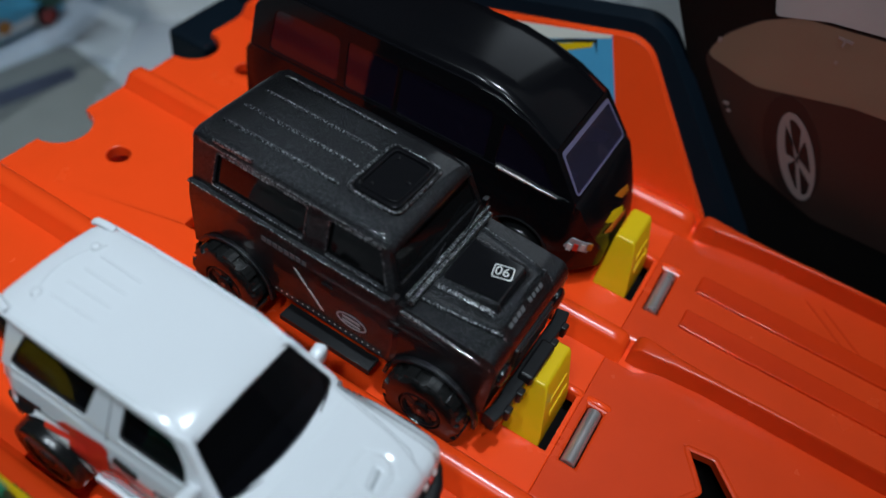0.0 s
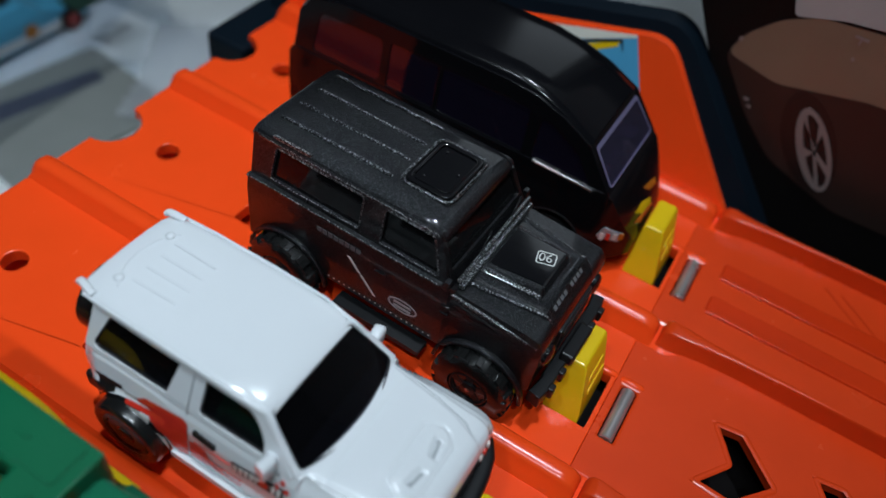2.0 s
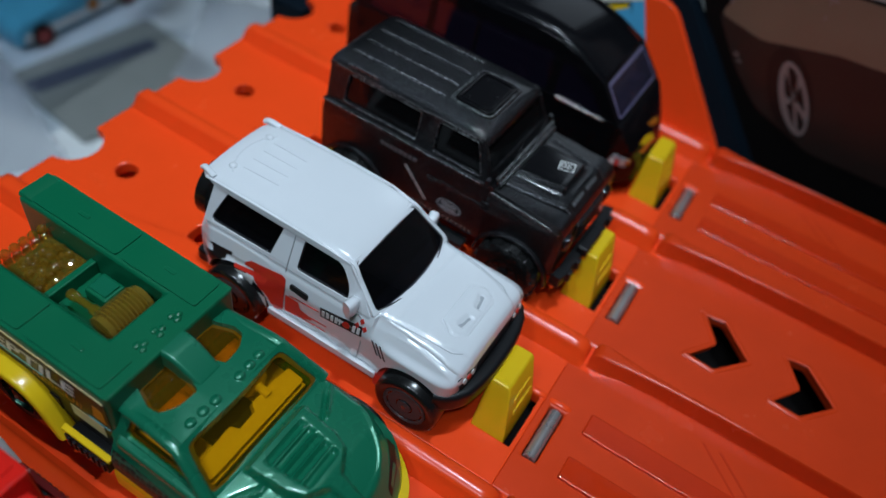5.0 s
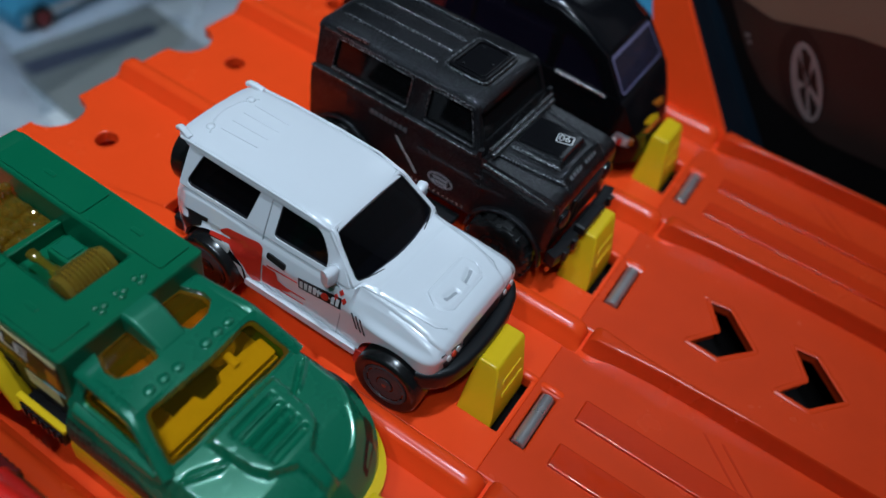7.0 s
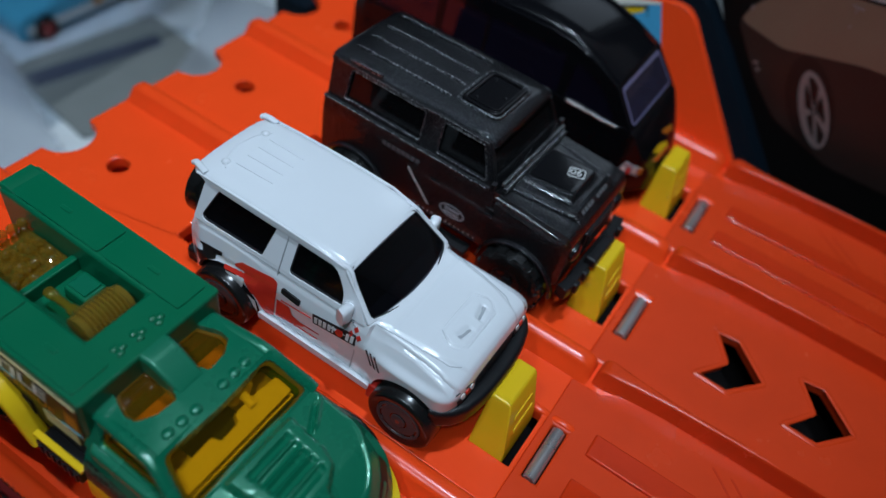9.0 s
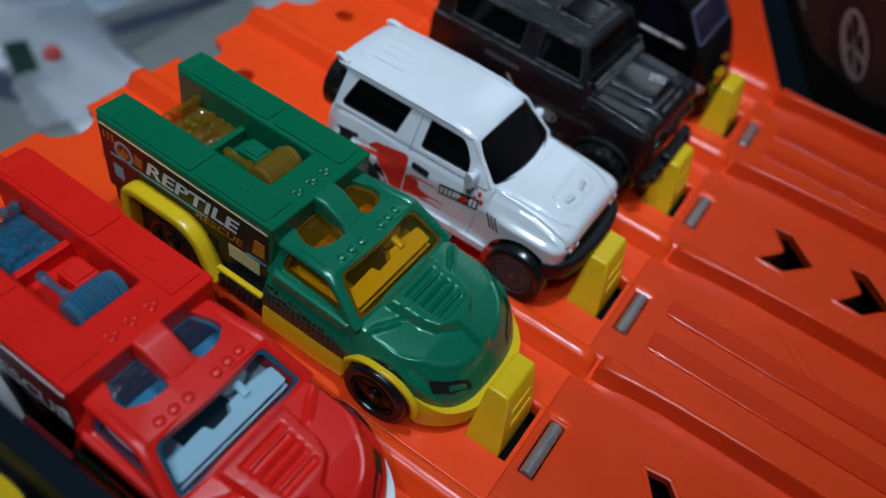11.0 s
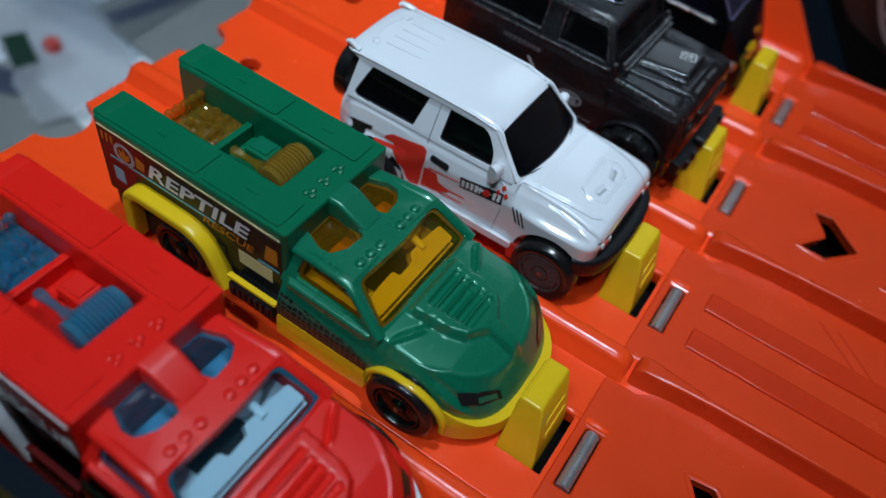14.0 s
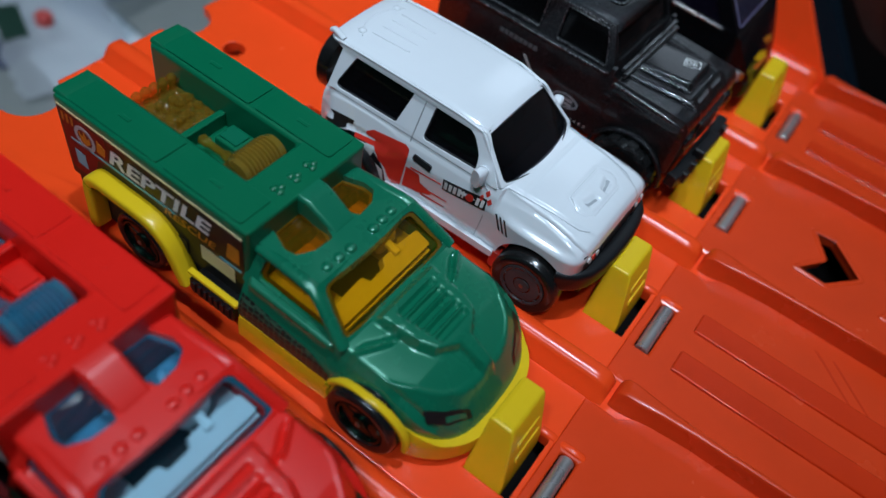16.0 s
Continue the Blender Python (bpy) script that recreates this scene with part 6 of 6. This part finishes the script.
upper = rounded([(-0.60, 3.0), (-0.43, 3.52), (0.12, 4.10), (0.75, 4.43), (2.3, 4.60), (12, 5.18), (12, 3.7), (2.4, 3.15), (0.6, 2.75)], [0.2, 0.3, 0.2, 0.2, 0.2, 0, 0, 0.1, 0.2], 4)
part("printed_flank", flat(upper, prt(0.018), 0.010), BROWN, carton, "brown printed flank", CS)
# pale print; its unseen upper part is added to reflect onto the bonnet
roof_p = rounded([(0.30, 4.28), (0.10, 4.75), (-1.0, 5.4), (-1.3, 19.6), (25.6, 19.6), (25.6, 5.9), (2.6, 4.72), (1.2, 4.55)], 0.1)
part("roof_print_reflector", flat(roof_p, prt(0.024), 0.010), PALE_PRINT, carton, "pale print, its unseen upper part added as a reflector", CS)


def ring_points(cx, cz, a, b, tilt, n=32):
    return [(cx + a * math.cos(t) * math.cos(tilt) - b * math.sin(t) * math.sin(tilt), cz + a * math.cos(t) * math.sin(tilt) + b * math.sin(t) * math.cos(tilt)) for t in [2 * math.pi * i / n for i in range(n)]]


TILT = math.atan2(1.86, -1.23)
part("printed_tyre", flat(ring_points(1.86, 1.75, 1.30, 0.56, TILT), prt(0.022), 0.008), TYRE_PRINT, carton, "very dark brown printed tyre", CS)
part("printed_rim", plate(ring_points(2.02, 1.62, 1.08, 0.35, TILT), [ring_points(2.05, 1.62, 0.93, 0.22, TILT)], prt(0.030), 0.008), PINK_INK, carton, "pale printed wheel rim", CS)
for i in range(5):
    a = 2 * math.pi * (i + 0.2) / 5
    p = ring_points(2.04, 1.62, 0.95, 0.24, TILT, 40)
    j = int(40 * ((i + 0.2) / 5)) % 40
    q0, q1 = p[j], p[(j + 2) % 40]
    part("printed_spoke", flat([(2.02, 1.58), q0, q1, (2.06, 1.64)], prt(0.034), 0.006), PINK_INK, carton, shift=CS)
for u, v, a, b in ((1.50, 4.33, 0.28, 0.05), (1.62, 4.22, 0.04, 0.10), (1.66, 3.86, 0.06, 0.06), (0.15, 2.12, 0.12, 0.06), (0.28, 1.98, 0.10, 0.05), (-0.50, 3.36, 0.08, 0.10)):
    part("printed_glint", flat([(u, v), (u + a, v - 0.02), (u + a, v + b), (u, v + b)], prt(0.030), 0.006), PINK_INK, carton, shift=CS)

# things lying on the table behind the deck
BLUE_PAINT = material("light_blue_paint", (0.10, 0.42, 0.62), 0.3, vary=0.1)
RED_WHEEL = material("red_wheel", (0.55, 0.06, 0.05), 0.3, vary=0.1)
GREY_CARD = material("grey_card", (0.21, 0.22, 0.21), 0.6, vary=0.1, grain=4)
WHITE_CARD = material("white_blister_card", (0.74, 0.77, 0.81), 0.5, vary=0.06, grain=4)
BLISTER = tinted("clear_blister", (0.90, 0.92, 0.94), 0.08)
# slate tone for dark reflection and shading painted onto the packaging
SLATE_SHADE = material("slate_blue_shade", (0.060, 0.070, 0.110), 0.5, vary=0.3, grain=4)
BOTTLE = material("dark_green_print", (0.02, 0.05, 0.035), 0.4, vary=0.2)


def tilted_card(name, x, y, w, h, turn, z, mat, label, category, t=0.05):
    """A card lying flat; t is the height of its face, and each card that overlaps another has its own."""
    root = thing(name, x, y, z, label, category)
    root.rotation_euler[2] = radians(turn)
    o = rounded([(-w / 2, -h / 2), (w / 2, -h / 2), (w / 2, h / 2), (-w / 2, h / 2)], 0.3)
    part("card", plate(o, [], lambda u, v, w_: (u, v, t - w_), t), mat, root)
    return root


def small_car(x, y, z, turn):
    car = thing("toy_racer", x, y, z, "light blue toy racing car with red wheels in packaging", "toy car")
    car.rotation_euler[2] = radians(turn)
    line = [(-3.4, 0.9), (-3.0, 1.3), (-1.2, 1.45), (-0.6, 1.85), (0.6, 1.85), (1.3, 1.3), (2.6, 1.05), (3.4, 0.6)]
    part("body", shell(stations(-3.4, 3.4, 0.2), lambda q: arch(q, (-2.35, 2.35), 0.62, 0.5, 0.3), lambda q: along(line, q), lambda q, zz: 1.35 - 0.25 * ease(1.2, 1.9, zz) - 0.2 * ease(2.6, 3.4, abs(q)), 0.05), BLUE_PAINT, car, "light blue body", smooth=50)
    part("stripe", flat([(-3.2, 0.45), (2.9, 0.35), (2.9, 0.75), (-3.2, 0.85)], lambda u, v, w: (u, -1.38 + w, v), 0.02), WHITE_INK, car)
    part("badge", flat(circle(0.4, 0.85, 0.32, 16), lambda u, v, w: (u, -1.40 + w, v), 0.02), AMBER_INK, car)
    part("canopy", lathe([(1.75, 0.7), (2.05, 0.55), (2.15, 0.2)], 20, "z"), BLACK, car)
    for h in (-2.35, 2.35):
        for s in (-1, 1):
            wheel(car, (0, 0, 0), h, s * 1.5, s, 0.52, 0.42, 0.34, RED_WHEEL, rim_label="red wheel rim")
    return car


def crumpled(name, x, y, w, h, turn, mat, label, category, seed, rise=0.9):
    """A crumpled sheet: a grid with sharp, uneven folds."""
    root = thing(name, x, y, TABLE_Z, label, category)
    root.rotation_euler[2] = radians(turn)
    rng = random.Random(seed)
    folds = [(rng.uniform(0, math.pi), rng.uniform(0.25, 0.75), rng.uniform(0, 6), rng.uniform(0.2, 1)) for _ in range(7)]
    bm = bmesh.new()
    nu, nv = 26, 18
    rows = []
    for i in range(nu + 1):
        row = []
        for j in range(nv + 1):
            u, v = w * (i / nu - 0.5) + rng.uniform(-0.12, 0.12), h * (j / nv - 0.5) + rng.uniform(-0.12, 0.12)
            z = sum(g * abs(((u * math.cos(a) + v * math.sin(a)) * f + p) % 2 - 1) for a, f, p, g in folds) / 4
            row.append(bm.verts.new((u, v, 0.2 + rise * z)))
        rows.append(row)
    for i in range(nu):
        for j in range(nv):
            bm.faces.new((rows[i][j], rows[i + 1][j], rows[i + 1][j + 1], rows[i][j + 1]))
    part("sheet", bm, mat, root, smooth=18)
    return root


FILM = tinted("milky_film", (0.92, 0.94, 0.96), 0.10, 0.50, (0.78, 0.80, 0.84))
tilted_card("blister_card", -28.4, 14.4, 9.0, 13.0, 3, TABLE_Z, WHITE_CARD, "white blister card lying on the table", "packaging")
small_car(-27.55, 14.48, TABLE_Z + 0.06, 90)
tray = thing("blister_tray", -26.2, 14.0, TABLE_Z + 0.05, "clear plastic blister over the blue racing car", "packaging")
tray.rotation_euler[2] = radians(93)
part("clear_shell", shell(stations(-5.2, 5.2, 0.4), lambda q: 0.06, lambda q: 2.7 - 0.6 * ease(4.6, 5.2, abs(q)), lambda q, zz: 3.6 - 0.25 * zz / 2.5, 0.05, 4), BLISTER, tray, "clear plastic shell", smooth=50)
rim_o = rounded([(-6.0, -4.4), (6.0, -4.4), (6.0, 4.4), (-6.0, 4.4)], 0.5)
part("flange", plate(rim_o, [rounded([(-5.2, -3.6), (5.2, -3.6), (5.2, 3.6), (-5.2, 3.6)], 0.4)], lambda u, v, w: (u, v, 0.10 - w), 0.05), BLISTER, tray, "flat clear flange")
part("label", box(1.3, 2.9, -2.7, -1.6, 2.62, 2.70), BOTTLE, tray, "dark green printed label")
sheet = tilted_card("grey_sheet", -22.3, 12.6, 5.4, 6.8, -8, TABLE_Z, GREY_CARD, "grey card sheet with a painted dark reflection under the blister", "paper", 0.24)
# dark reflection of the clear packaging, painted on as a band
part("reflection_band", flat(rounded([(-1.9, -3.2), (-0.9, -3.2), (-0.5, 2.4), (-1.3, 2.6)], 0.2), lambda u, v, w: (u, v, 0.252 - w), 0.012), SLATE_SHADE, sheet, "dark reflection painted as a slate blue band")
tilted_card("grey_sheet", -22.2, 2.4, 6.2, 5.2, -10, TABLE_Z, GREY_CARD, "grey card sheet lying beside the crumpled film", "paper", 0.22)
crumpled("crumpled_film", -23.6, 6.9, 8.0, 4.2, -22, FILM, "crumpled milky plastic film on the table", "film", 3)
crumpled("crumpled_film", -13.0, 35.0, 12.0, 6.0, 20, FILM, "crumpled milky plastic film behind the track", "film", 5, 1.2)
crumpled("crumpled_film", -19.6, 17.6, 5.0, 6.5, 30, FILM, "crumpled milky plastic film beside the deck corner", "film", 8, 0.6)
tilted_card("white_sheet", -29.0, 3.4, 6.0, 7.0, -24, TABLE_Z, WHITE_CARD, "white card sheet lying on the table", "paper", 0.17)
tilted_card("white_sheet", -22.5, 22.0, 8.0, 9.5, 25, TABLE_Z, PAPER, "white paper sheet lying on the table", "paper", 0.14)
# added card whose slate colour supplies the dark shading round the label
tilted_card("shade_card", -24.5, 4.1, 3.4, 1.3, 24, TABLE_Z, SLATE_SHADE, "slate blue card added as shading under the crumpled film", "card", 0.30)
dot = thing("red_cap", -23.35, 6.42, TABLE_Z + 0.9, "small red bottle cap on crumpled film", "cap")
part("cap", lathe([(0.0, 0.34), (0.3, 0.32), (0.4, 0.22)], 24, "z"), RED_WHEEL, dot)
strip = thing("dark_label", -24.15, 5.55, TABLE_Z + 0.8, "dark green printed label strip", "label")
strip.rotation_euler[2] = radians(-24)
part("label_strip", box(-1.05, 1.05, -0.45, 0.45, 0, 0.12), BOTTLE, strip, bevel=0.03)
